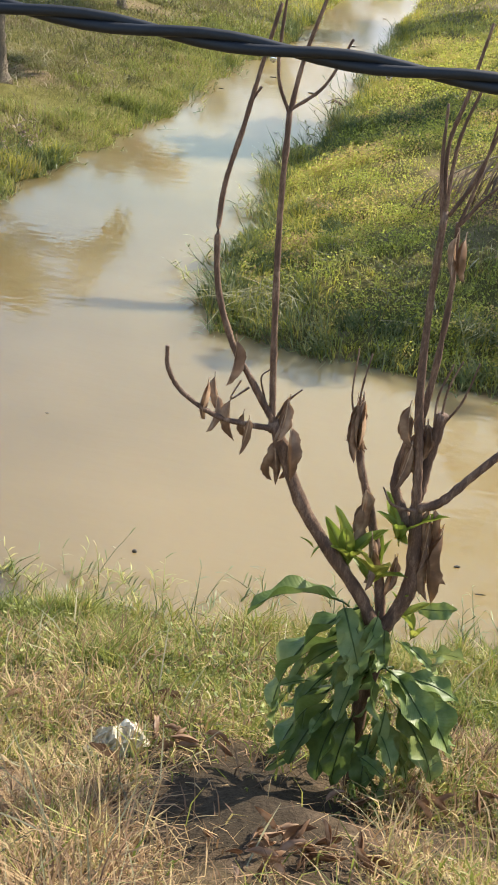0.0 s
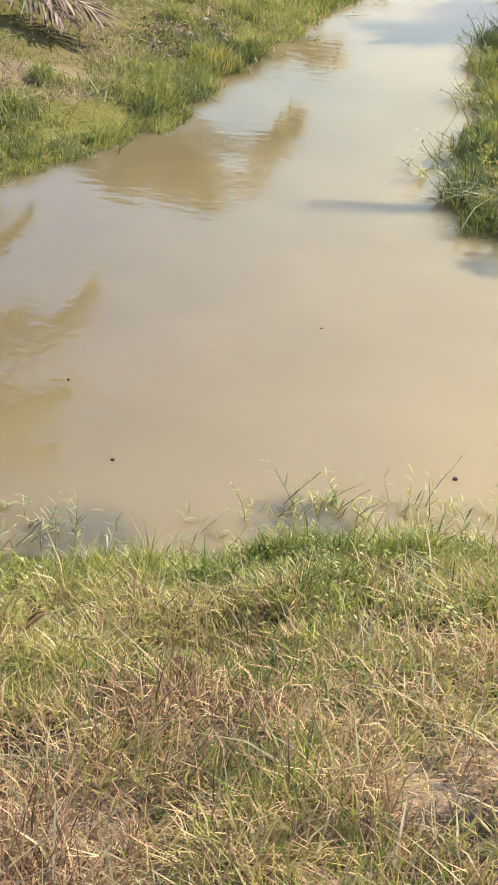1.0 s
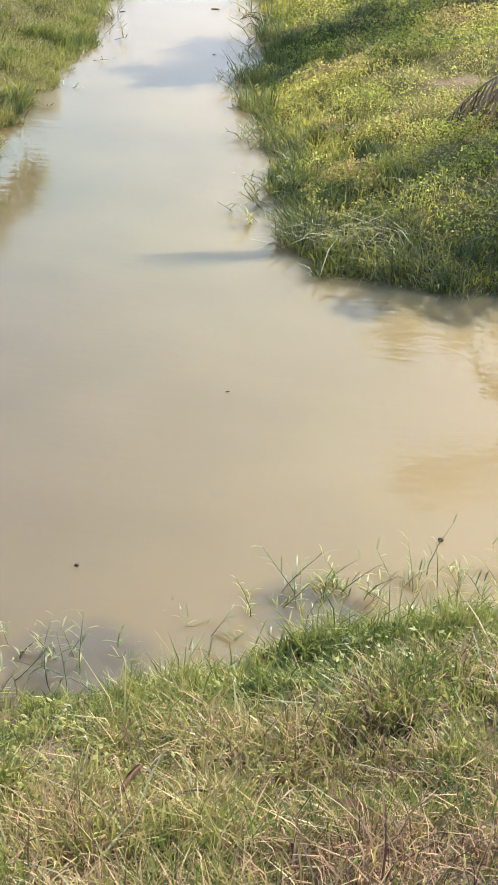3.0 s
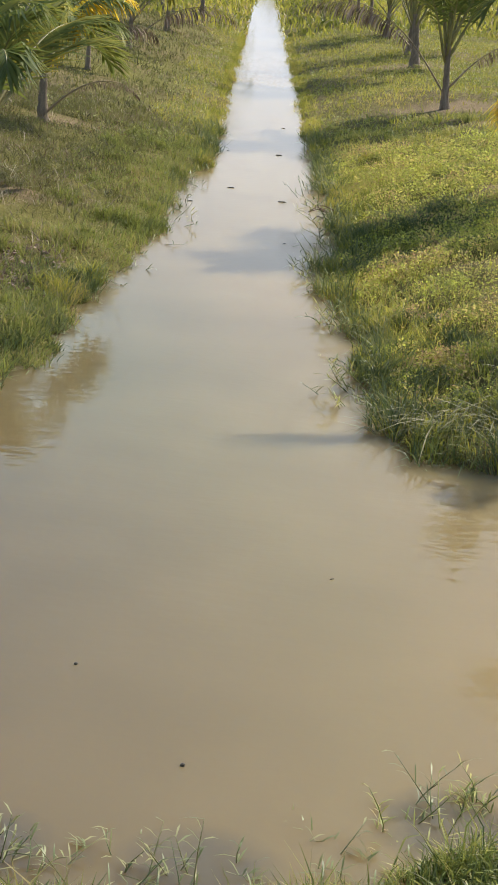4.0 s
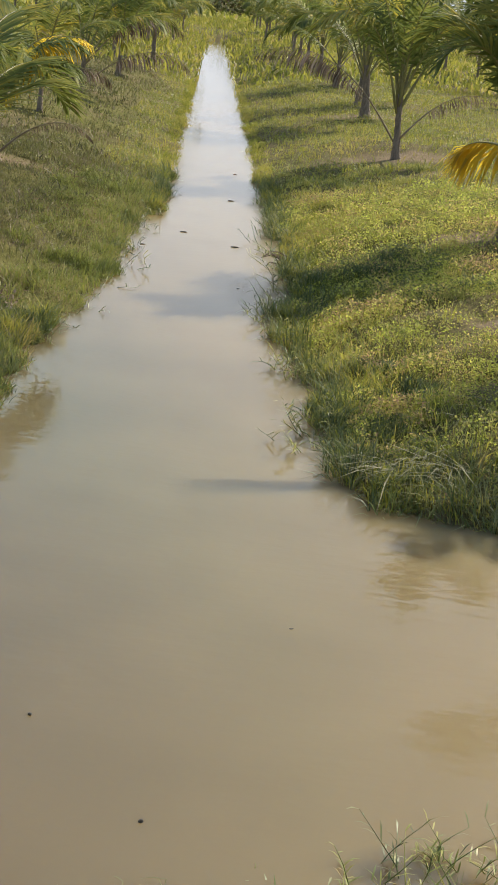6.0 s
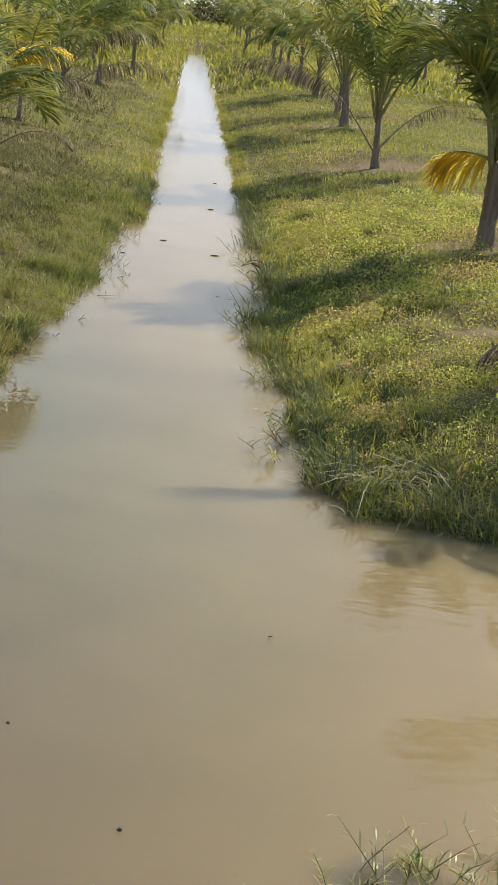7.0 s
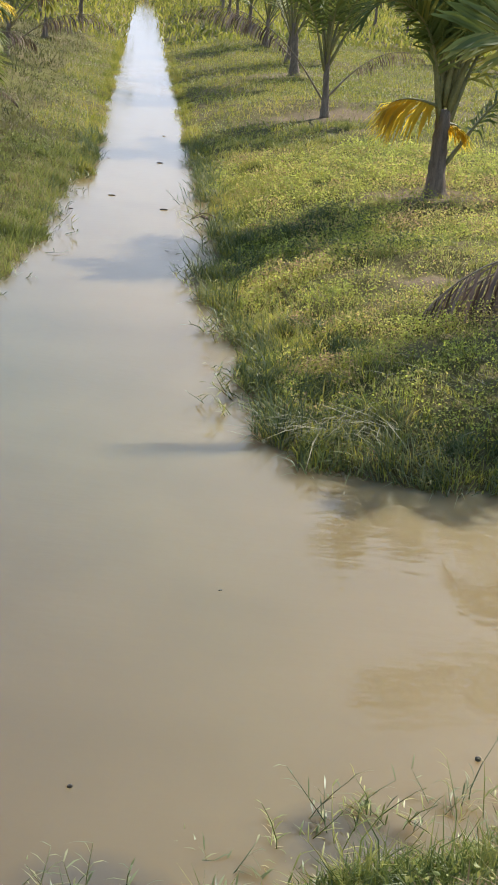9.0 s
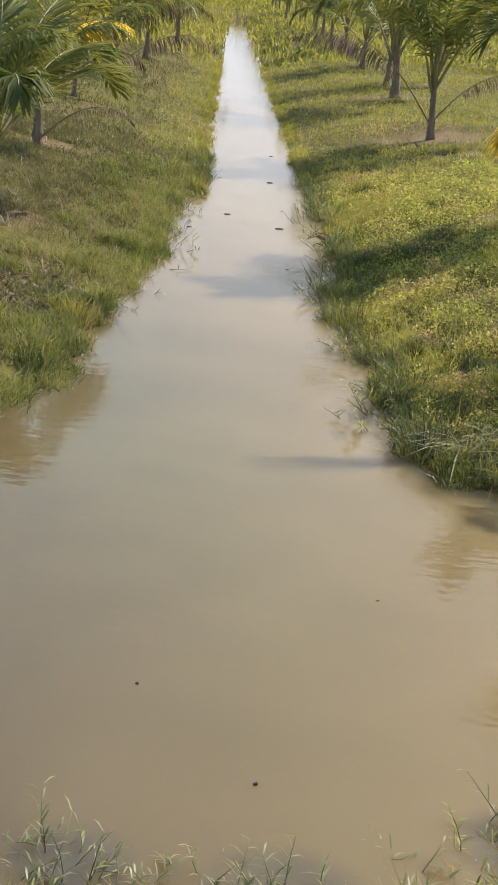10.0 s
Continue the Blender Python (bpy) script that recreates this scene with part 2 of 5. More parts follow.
mp = nt.new("ShaderNodeMapping")
mp.inputs["Scale"].default_value = (1.0, 2.2, 1.0)
mp.inputs["Rotation"].default_value = (0, 0, radians(25))
lk.new(geo.outputs["Position"], mp.inputs["Vector"])
w1 = nt.new("ShaderNodeTexNoise")
w1.inputs["Scale"].default_value, w1.inputs["Detail"].default_value = 6.0, 2
lk.new(mp.outputs[0], w1.inputs["Vector"])
bp = nt.new("ShaderNodeBump")
bp.inputs["Strength"].default_value, bp.inputs["Distance"].default_value = 0.11, 0.012
lk.new(w1.outputs["Fac"], bp.inputs["Height"])
lk.new(bp.outputs[0], p.inputs["Normal"])


# ---------------------------------------------------------------- mesh helpers
def mesh_np(name, verts, faces, mats, smooth=True, mat_index=None):
    """A mesh from arrays; faces: a list of (n, k) index arrays."""
    me = bpy.data.meshes.new(name)
    verts = np.asarray(verts, np.float32)
    faces = [np.asarray(f, np.int32) for f in faces if len(f)]
    me.vertices.add(len(verts))
    me.vertices.foreach_set("co", verts.ravel())
    loops = np.concatenate([f.ravel() for f in faces])
    totals = np.concatenate([np.full(len(f), f.shape[1], np.int32) for f in faces])
    me.loops.add(len(loops))
    me.loops.foreach_set("vertex_index", loops)
    me.polygons.add(len(totals))
    me.polygons.foreach_set("loop_start", np.concatenate([[0], np.cumsum(totals)[:-1]]).astype(np.int32))
    me.polygons.foreach_set("loop_total", totals)
    for m in mats if isinstance(mats, (list, tuple)) else [mats]:
        me.materials.append(m)
    if mat_index is not None:
        me.polygons.foreach_set("material_index", np.asarray(mat_index, np.int32))
    me.polygons.foreach_set("use_smooth", np.full(len(totals), smooth))
    me.update(calc_edges=True)
    me.validate()
    return me


class Pile:
    """Collects vertices and faces of one mesh."""

    def __init__(self):
        self.v, self.q, self.t, self.n = [], [], [], 0

    def add(self, verts, quads=(), tris=()):
        verts = np.asarray(verts, float)
        if len(quads):
            self.q.append(np.asarray(quads) + self.n)
        if len(tris):
            self.t.append(np.asarray(tris) + self.n)
        self.v.append(verts)
        self.n += len(verts)

    def tube(self, path, radii, sides=7, wobble=0.0, rng=None, flat=1.0):
        path = np.asarray(path, float)
        k = len(path)
        tang = np.gradient(path, axis=0)
        tang /= np.linalg.norm(tang, axis=1)[:, None] + 1e-9
        ref = np.array([0.0, 0.0, 1.0]) if abs(tang[0][2]) < 0.9 else np.array([0.0, 1.0, 0.0])
        ring = []
        a = np.arange(sides) * 2 * np.pi / sides
        for i in range(k):
            s = np.cross(tang[i], ref)
            s /= np.linalg.norm(s) + 1e-9
            u = np.cross(s, tang[i])
            r = radii[i] * (1 + (rng.normal(0, wobble, sides) if rng is not None and wobble else 0))
            ring.append(path[i] + (np.cos(a) * r)[:, None] * s + (np.sin(a) * r * flat)[:, None] * u)
        v = np.concatenate(ring + [path[:1], path[-1:]])
        i, j = np.meshgrid(np.arange(k - 1), np.arange(sides), indexing="ij")
        j2 = (j + 1) % sides
        quads = np.stack([i * sides + j, i * sides + j2, (i + 1) * sides + j2, (i + 1) * sides + j], -1).reshape(-1, 4)
        js = np.arange(sides)
        caps = np.concatenate([np.stack([np.full(sides, k * sides), (js + 1) % sides, js], 1),
                               np.stack([np.full(sides, k * sides + 1), (k - 1) * sides + js, (k - 1) * sides + (js + 1) % sides], 1)])
        self.add(v, quads, caps)

    def mesh(self, name, mat, smooth=True):
        fs = []
        if self.q:
            fs.append(np.concatenate(self.q))
        if self.t:
            fs.append(np.concatenate(self.t))
        return mesh_np(name, np.concatenate(self.v), fs, mat, smooth)


def part(name, me, parent, label=""):
    ob = new(name, me)
    ob.parent = parent
    if label:
        ob["label"] = label
    return ob


def smooth_path(points, k=8):
    """A smooth line through control points."""
    p = [Vector(q) for q in points]
    p = [p[0] * 2 - p[1]] + p + [p[-1] * 2 - p[-2]]
    out = []
    for i in range(1, len(p) - 2):
        for j in range(k):
            t = j / k
            a, b, c, d = p[i - 1], p[i], p[i + 1], p[i + 2]
            out.append(0.5 * ((2 * b) + (c - a) * t + (2 * a - 5 * b + 4 * c - d) * t * t + (3 * b - a - 3 * c + d) * t ** 3))
    out.append(p[-2])
    return np.array([tuple(v) for v in out])


def vnoise(x, y, seed=0):
    """Value noise, -1 to 1, for arrays."""
    x, y = np.asarray(x, float), np.asarray(y, float)
    xi, yi = np.floor(x).astype(np.int64), np.floor(y).astype(np.int64)
    fx, fy = x - xi, y - yi
    fx, fy = fx * fx * (3 - 2 * fx), fy * fy * (3 - 2 * fy)

    def h(a, b):
        n = (a * 374761393 + b * 668265263 + seed * 982451653) & 0xFFFFFFFF
        n = ((n ^ (n >> 13)) * 1274126177) & 0xFFFFFFFF
        return ((n ^ (n >> 16)) & 0xFFFF) / 32767.5 - 1
    return (h(xi, yi) * (1 - fx) + h(xi + 1, yi) * fx) * (1 - fy) + (h(xi, yi + 1) * (1 - fx) + h(xi + 1, yi + 1) * fx) * fy


# ---------------------------------------------------------------- the lie of the land
def canal_x(y):
    """Middle line of the straight ditch."""
    return -1.35 + 0.103 * (np.asarray(y, float) - 24.1)


SHORE_RIGHT = [(60, 8.9), (14, 9.3), (4, 9.6), (0.6, 9.7), (-0.25, 10.02), (-0.95, 10.19), (-1.4, 10.31), (-1.78, 10.52), (-2.0, 10.9), (-1.94, 11.5), (-1.79, 12.4),
               (-1.79, 13.5), (-1.8, 14.4), (-1.52, 15.6), (-1.36, 16.9), (-1.28, 18.0), (-1.02, 20.4), (-0.70, 24.1)]
SHORE_LEFT = [(-1.97, 24.1), (-2.3, 20.9), (-2.84, 18.2), (-3.03, 16.1), (-3.33, 14.8), (-3.65, 13.6), (-3.77, 12.6), (-3.84, 11.95), (-4.25, 11.2), (-4.62, 10.5), (-5.8, 9.8), (-11, 9.2), (-60, 8.6)]
SHORE_NEAR = [(-60, 6.3), (-8, 6.6), (-5, 6.65), (-3.9, 6.76), (-3.55, 6.58), (-3.1, 6.62), (-2.75, 6.80), (-2.4, 6.99), (-1.45, 7.09), (-0.4, 7.06), (3.5, 6.95), (60, 6.6)]
END = 90.0
ditch_r = [(float(canal_x(y)) + w, y) for y, w in ((30, 0.66), (45, 0.63), (65, 0.58), (82, 0.5), (END, 0.2))]
ditch_l = [(float(canal_x(y)) - w, y) for y, w in ((END, 0.2), (82, 0.5), (65, 0.58), (45, 0.6), (30, 0.62))]
POOL = np.array(SHORE_RIGHT + ditch_r + ditch_l + SHORE_LEFT + SHORE_NEAR)


def from_shore(x, y):
    """Metres from the waterline: positive on land, negative in the water."""
    x, y = np.atleast_1d(np.asarray(x, float)), np.atleast_1d(np.asarray(y, float))
    best = np.full(x.shape, 1e9)
    inside = np.zeros(x.shape, bool)
    for (x0, y0), (x1, y1) in zip(POOL, np.roll(POOL, -1, 0)):
        dx, dy = x1 - x0, y1 - y0
        t = np.clip(((x - x0) * dx + (y - y0) * dy) / (dx * dx + dy * dy + 1e-12), 0, 1)
        best = np.minimum(best, np.hypot(x - x0 - t * dx, y - y0 - t * dy))
        cross = (y0 > y) != (y1 > y)
        inside ^= cross & (x < (x1 - x0) * (y - y0) / (y1 - y0 + 1e-12) + x0)
    ragged = 0.075 * vnoise(x * 2.6, y * 2.6, 3) + 0.03 * vnoise(x * 9, y * 9, 4)
    ragged = ragged + np.where(y > 8.6, 0.07 * vnoise(x * 4.7, y * 4.7, 13), 0)
    return np.where(inside, -best, best) + ragged




def height(x, y, d=None):
    x, y = np.atleast_1d(np.asarray(x, float)), np.atleast_1d(np.asarray(y, float))
    d = from_shore(x, y) if d is None else d
    far = 0.05 * np.minimum(d, 0.3) / 0.3 + 0.53 * (1 - np.exp(-(np.maximum(d, 0) / np.where(x < canal_x(np.maximum(y, 24)), 2.4, 1.5)) ** 1.35)) + 0.05 * vnoise(x * 0.5, y * 0.5, 8) * np.minimum(np.maximum(d, 0), 1)
    near = np.where(d < 3, 0.35 * d, 1.05 + 0.12 * (1 - np.exp(-(d - 3) / 0.5)))
    land = np.where(y < 8.3, near, far) + 0.03 * vnoise(x * 2.3, y * 2.3, 5) + 0.022 * vnoise(x * 5.5, y * 5.5, 6) + 0.010 * vnoise(x * 12, y * 12, 9)
    bed = np.maximum(0.55 * d, -0.5)
    return np.where(d > 0, land + 0.005, bed)


def steps(*spans):
    out = []
    for a, b, s in spans:
        out += list(np.arange(a, b - 1e-6, s))
    return np.array(out + [spans[-1][1]])


ys = np.concatenate([steps((-60, -4, 4), (-4, 4, 0.25), (4, 7.6, 0.06), (7.6, 9.3, 0.15), (9.3, 18, 0.08), (18, 32, 0.2), (32, 100, 0.8)), np.geomspace(104, 2500, 26)])
us = np.concatenate([-np.geomspace(9, 1500, 28)[::-1], steps((-8, -4, 0.25), (-4, 3.2, 0.07), (3.2, 8, 0.25)), np.geomspace(9, 1500, 28)])
U, Y = np.meshgrid(us, ys)
X = U + np.where(Y < 20, canal_x(20), canal_x(np.minimum(Y, 400)))
Z = height(X.ravel(), Y.ravel())
nx, ny = len(us), len(ys)
i, j = np.meshgrid(np.arange(ny - 1), np.arange(nx - 1), indexing="ij")
quads = np.stack([i * nx + j, i * nx + j + 1, (i + 1) * nx + j + 1, (i + 1) * nx + j], -1).reshape(-1, 4)
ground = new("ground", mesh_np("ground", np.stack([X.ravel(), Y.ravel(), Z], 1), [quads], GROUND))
ground.data.attributes.new("turf", "FLOAT", "POINT").data.foreach_set("value", (np.maximum(np.clip((Y.ravel() - 9) * 0.5, 0, 1), 0.8 * np.clip(np.maximum(3.7 - Y.ravel(), np.abs(X.ravel() + 2.05) - 3.2), 0, 1)) * np.clip(0.75 + 0.4 * vnoise(X.ravel() * 0.7, Y.ravel() * 0.7, 15), 0, 1)).astype(np.float32))
# dark patches paint shrub shade over damp soil; the last two just darken
for key, patches in (("sandy", ((0.8, 17.4, 0.9), (1.33, 24.7, 1.2), (2.35, 32.2, 1.2), (0.1, 12.5, 0.6), (-0.4, 13.5, 0.35), (-4.9, 12.1, 0.6), (-4.35, 16.1, 0.5), (-4.05, 20.8, 0.38), (-0.78, 5.2, 0.3), (-2.35, 5.25, 0.6), (-1.95, 5.1, 0.45))),
                     ("damp_shade", ((-1.2, 4.92, 0.6), (-1.25, 5.24, 0.75), (-1.0, 5.24, 0.7), (-3.35, 5.6, 0.5), (-3.1, 5.15, 0.45)))):
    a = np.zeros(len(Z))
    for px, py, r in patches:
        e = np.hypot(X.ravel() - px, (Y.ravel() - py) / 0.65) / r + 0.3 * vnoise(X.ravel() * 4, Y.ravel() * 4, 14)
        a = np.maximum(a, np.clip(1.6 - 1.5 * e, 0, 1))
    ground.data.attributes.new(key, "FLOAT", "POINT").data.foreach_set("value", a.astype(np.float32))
tagged(ground, "brown soil banks with dry thatch sloping into the water", "ground", kind="structure")

wx, wy = steps((-60, -8, 8), (-8, 6, 1), (6, 60, 9)), steps((5.5, 24, 1), (24, 94, 5))
A, B = np.meshgrid(wx, wy)
nx, ny = len(wx), len(wy)
i, j = np.meshgrid(np.arange(ny - 1), np.arange(nx - 1), indexing="ij")
quads = np.stack([i * nx + j, i * nx + j + 1, (i + 1) * nx + j + 1, (i + 1) * nx + j], -1).reshape(-1, 4)
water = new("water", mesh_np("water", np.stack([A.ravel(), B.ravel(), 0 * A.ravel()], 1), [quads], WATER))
tagged(water, "still muddy brown ditch water mirroring the sky", "water", kind="structure")


# ---------------------------------------------------------------- grass
def scatter(rng, n, x0, x1, y0, y1, dmin=0.0, dmax=99.0, follow=False):
    """Random places on land, in a box; follow: x counts from the ditch's middle line."""
    x, y = rng.uniform(x0, x1, n), rng.uniform(y0, y1, n)
    if follow:
        x = x + canal_x(y)
    d = from_shore(x, y)
    keep = (d > dmin) & (d < dmax)
    x, y, d = x[keep], y[keep], d[keep]
    return x, y, height(x, y, d), d


def blades(name, mat, rng, x, y, z, length, width, lean=0.5, bend=0.6, bias=(0, 0), lying=0.0, comb=1.1):
    """Bent, tapering blades, one island each, in one mesh."""
    n = len(x)
    length, width = np.broadcast_to(length, n).copy(), np.broadcast_to(width, n).copy()
    az = 2 * np.pi * vnoise(x * 2.3, y * 2.3, 77) + rng.normal(0, comb, n)
    length *= 1 + 0.45 * vnoise(x * 4.5, y * 4.5, 78)
    out = np.stack([np.cos(az) + bias[0], np.sin(az) + bias[1]], 1)
    out /= np.linalg.norm(out, axis=1)[:, None] + 1e-9
    tilt = np.abs(rng.normal(lying, lean, n)).clip(0, 1.52)
    tilt2 = (tilt + np.abs(rng.normal(bend, 0.3, n))).clip(0, 1.9)
    tw = rng.uniform(0, np.pi, n)
    side = np.stack([np.cos(tw), np.sin(tw), 0 * tw], 1)
    base = np.stack([x, y, z - 0.01], 1)

    def rise(t):
        return np.concatenate([out * np.sin(t)[:, None], np.cos(t)[:, None]], 1)
    p1 = base + rise(tilt) * (length * 0.5)[:, None]
    p2 = p1 + rise(tilt2) * (length * 0.5)[:, None]
    w = (side * width[:, None]) / 2
    v = np.stack([base - w * 0.8, base + w * 0.8, p1 + w, p1 - w, p2], 1).reshape(-1, 3)
    k = np.arange(n)[:, None] * 5
    return new(name, mesh_np(name, v, [k + [0, 1, 2, 3], k + [3, 2, 4]], mat))


def leaflets(name, mat, rng, x, y, z, size, up=0.5):
    """Small folded leaves standing at all angles, one island each, in one mesh."""
    n = len(x)
    size = np.broadcast_to(size, n)
    az = rng.uniform(0, 2 * np.pi, n)
    el = rng.normal(0.3, up, n)
    f = np.stack([np.cos(az) * np.cos(el), np.sin(az) * np.cos(el), np.sin(el)], 1)
    s = np.stack([-np.sin(az), np.cos(az), 0 * az], 1)
    nrm = np.cross(f, s)
    roll = rng.normal(0, 0.5, n)[:, None]
    s = s * np.cos(roll) + nrm * np.sin(roll)
    c = np.stack([x, y, z], 1)
    L, W = size[:, None], size[:, None] * 0.28
    lift = np.cross(f, s) * size[:, None] * 0.12
    v = np.stack([c, c + f * L * 0.5 + s * W - lift, c + f * L, c + f * L * 0.5 - s * W - lift], 1).reshape(-1, 3)
    k = np.arange(n)[:, None] * 4
    return new(name, mesh_np(name, v, [k + [0, 1, 2], k + [0, 2, 3]], mat))


rng = np.random.default_rng(7)


def thin_out(rng, x, y, z, d, keep):
    k = rng.uniform(0, 1, len(x)) < keep
    return x[k], y[k], z[k], d[k]


def gaps(x, y):
    """0 to 1: how thickly the near grass grows; it stands in clumps with gaps between."""
    return np.clip(0.75 + 0.9 * vnoise(x * 7.5, y * 7.5, 26) + 0.5 * vnoise(x * 17, y * 17, 27) - 0.35 * np.clip(-2.9 - x, 0, 1), 0.06, 1)


def bare(x, y):
    """0 to 1: trodden, bare soil round the shrub and the palms."""
    b = np.exp(-(((x + 1.20) / 0.36) ** 2 + ((y - 5.16) / 0.54) ** 2) ** 3)
    b = np.maximum(b, 0.96 * np.exp(-(((x + 1.14) / 0.30) ** 2 + ((y - 4.80) / 0.42) ** 2) ** 3))
    b = np.maximum(b, 0.85 * np.exp(-(((x + 0.72) / 0.34) ** 2 + ((y - 5.10) / 0.30) ** 2) ** 2) * np.clip(0.8 + 0.8 * vnoise(x * 9, y * 9, 28), 0, 1))
    for px, py, r in ((0.8, 17.4, 0.8), (1.33, 24.7, 1.0), (2.35, 32.2, 1.0), (0.15, 12.5, 0.65), (-0.4, 13.5, 0.42), (-0.8, 13.0, 0.22), (-0.9, 11.9, 0.2), (-0.75, 14.0, 0.3), (-5.3, 12.0, 0.6), (-5.0, 13.7, 0.8), (-4.2, 14.5, 0.4), (-4.75, 12.3, 0.35), (-4.55, 15.5, 0.9), (-4.05, 20.8, 0.5), (-4.45, 11.7, 0.45), (-4.9, 12.9, 0.7)):
        b = np.maximum(b, 0.93 * np.exp(-(((x - px) / r) ** 2 + ((y - py) / (r * 0.7)) ** 2) ** 2))
    small = np.clip(2.2 * vnoise(x * 6, y * 6, 25) - 0.7, 0, 0.8)
    return np.maximum(b, np.where((y < 6.3) & (y > 4), small, 0))


GRASS = "grass"
# near bank: green fringe at the water, dry straw above it
x, y, z, d = scatter(rng, 190000, -4.9, 0.6, 5.2, 7.2, -0.03, 1.8)
x, y, z, d = thin_out(rng, x, y, z, d, np.clip(1.35 - d / (0.95 + 0.6 * np.clip(x + 2.6, 0, 1)) + 0.6 * vnoise(x * 1.7, y * 1.7, 21), 0.08, 1) * (1 - 0.97 * bare(x, y)) * gaps(x, y))
tagged(blades("bank_grass", GREEN_NEAR, rng, x, y, z, rng.uniform(0.035, 0.13, len(x)), rng.uniform(0.003, 0.0065, len(x)), 0.65, 0.9, comb=2.0), "short green grass growing along the muddy bank", GRASS, kind="stuff")
x, y, z, d = scatter(rng, 230000, -4.9, 0.6, 4.0, 6.9, 0.25, 3.0)
x, y, z, d = thin_out(rng, x, y, z, d, np.clip(d / (1.0 + 0.6 * np.clip(x + 2.6, 0, 1)) + 0.5 * vnoise(x * 2, y * 2, 22) - 0.1, 0.08, 1) * (1 - 0.985 * bare(x, y)) * (1 - 0.45 * np.clip(-2.9 - x, 0, 1)) * gaps(x, y))
tagged(blades("dry_grass", STRAW, rng, x, y, z, rng.uniform(0.04, 0.19, len(x)), rng.uniform(0.0022, 0.0052, len(x)), 0.5, 0.7, lying=0.85, comb=3.0), "dry straw-coloured trampled grass on the bank", GRASS, kind="stuff")
x, y, z, d = scatter(rng, 62000, -4.9, 0.6, 3.9, 6.5, 0.6, 3.2)
x, y, z, d = thin_out(rng, x, y, z, d, np.clip(0.35 + 1.1 * vnoise(x * 3, y * 3, 23) + 0.5 * np.clip(-3.1 - x, 0, 1), 0.04, 1) * (1 - 0.9 * bare(x, y)))
tagged(blades("grass_tufts", GREEN_NEAR, rng, x, y, z, rng.uniform(0.05, 0.16, len(x)), rng.uniform(0.003, 0.006, len(x)), 0.5, 0.6), "green grass tufts among the dry straw", GRASS, kind="stuff")
x, y, z, d = scatter(rng, 2600, -5.4, 1.3, 3.8, 6.6, 0.3, 3.2)
x, y, z, d = thin_out(rng, x, y, z, d, 1 - bare(x, y + 0.1))
tagged(blades("straw_stalks", HAY, rng, x, y, z + 0.02, rng.uniform(0.12, 0.34, len(x)), rng.uniform(0.003, 0.006, len(x)), 0.2, 0.15, lying=1.3, comb=3.0), "pale dry stalks lying over the grass", GRASS, kind="stuff")
x, y, z, d = scatter(rng, 17000, -4.9, 0.6, 5.6, 7.1, 0.15, 1.3)
x, y, z, d = thin_out(rng, x, y, z, d, np.clip(0.1 + 1.3 * vnoise(x * 1.5, y * 1.5, 24), 0.03, 1) * (1 - bare(x, y)))
tagged(leaflets("bank_weeds", WEED_NEAR, rng, x, y, z + rng.uniform(0.01, 0.08, len(x)), rng.uniform(0.010, 0.028, len(x))), "small leafy weeds in the bank grass", "weeds", kind="stuff")

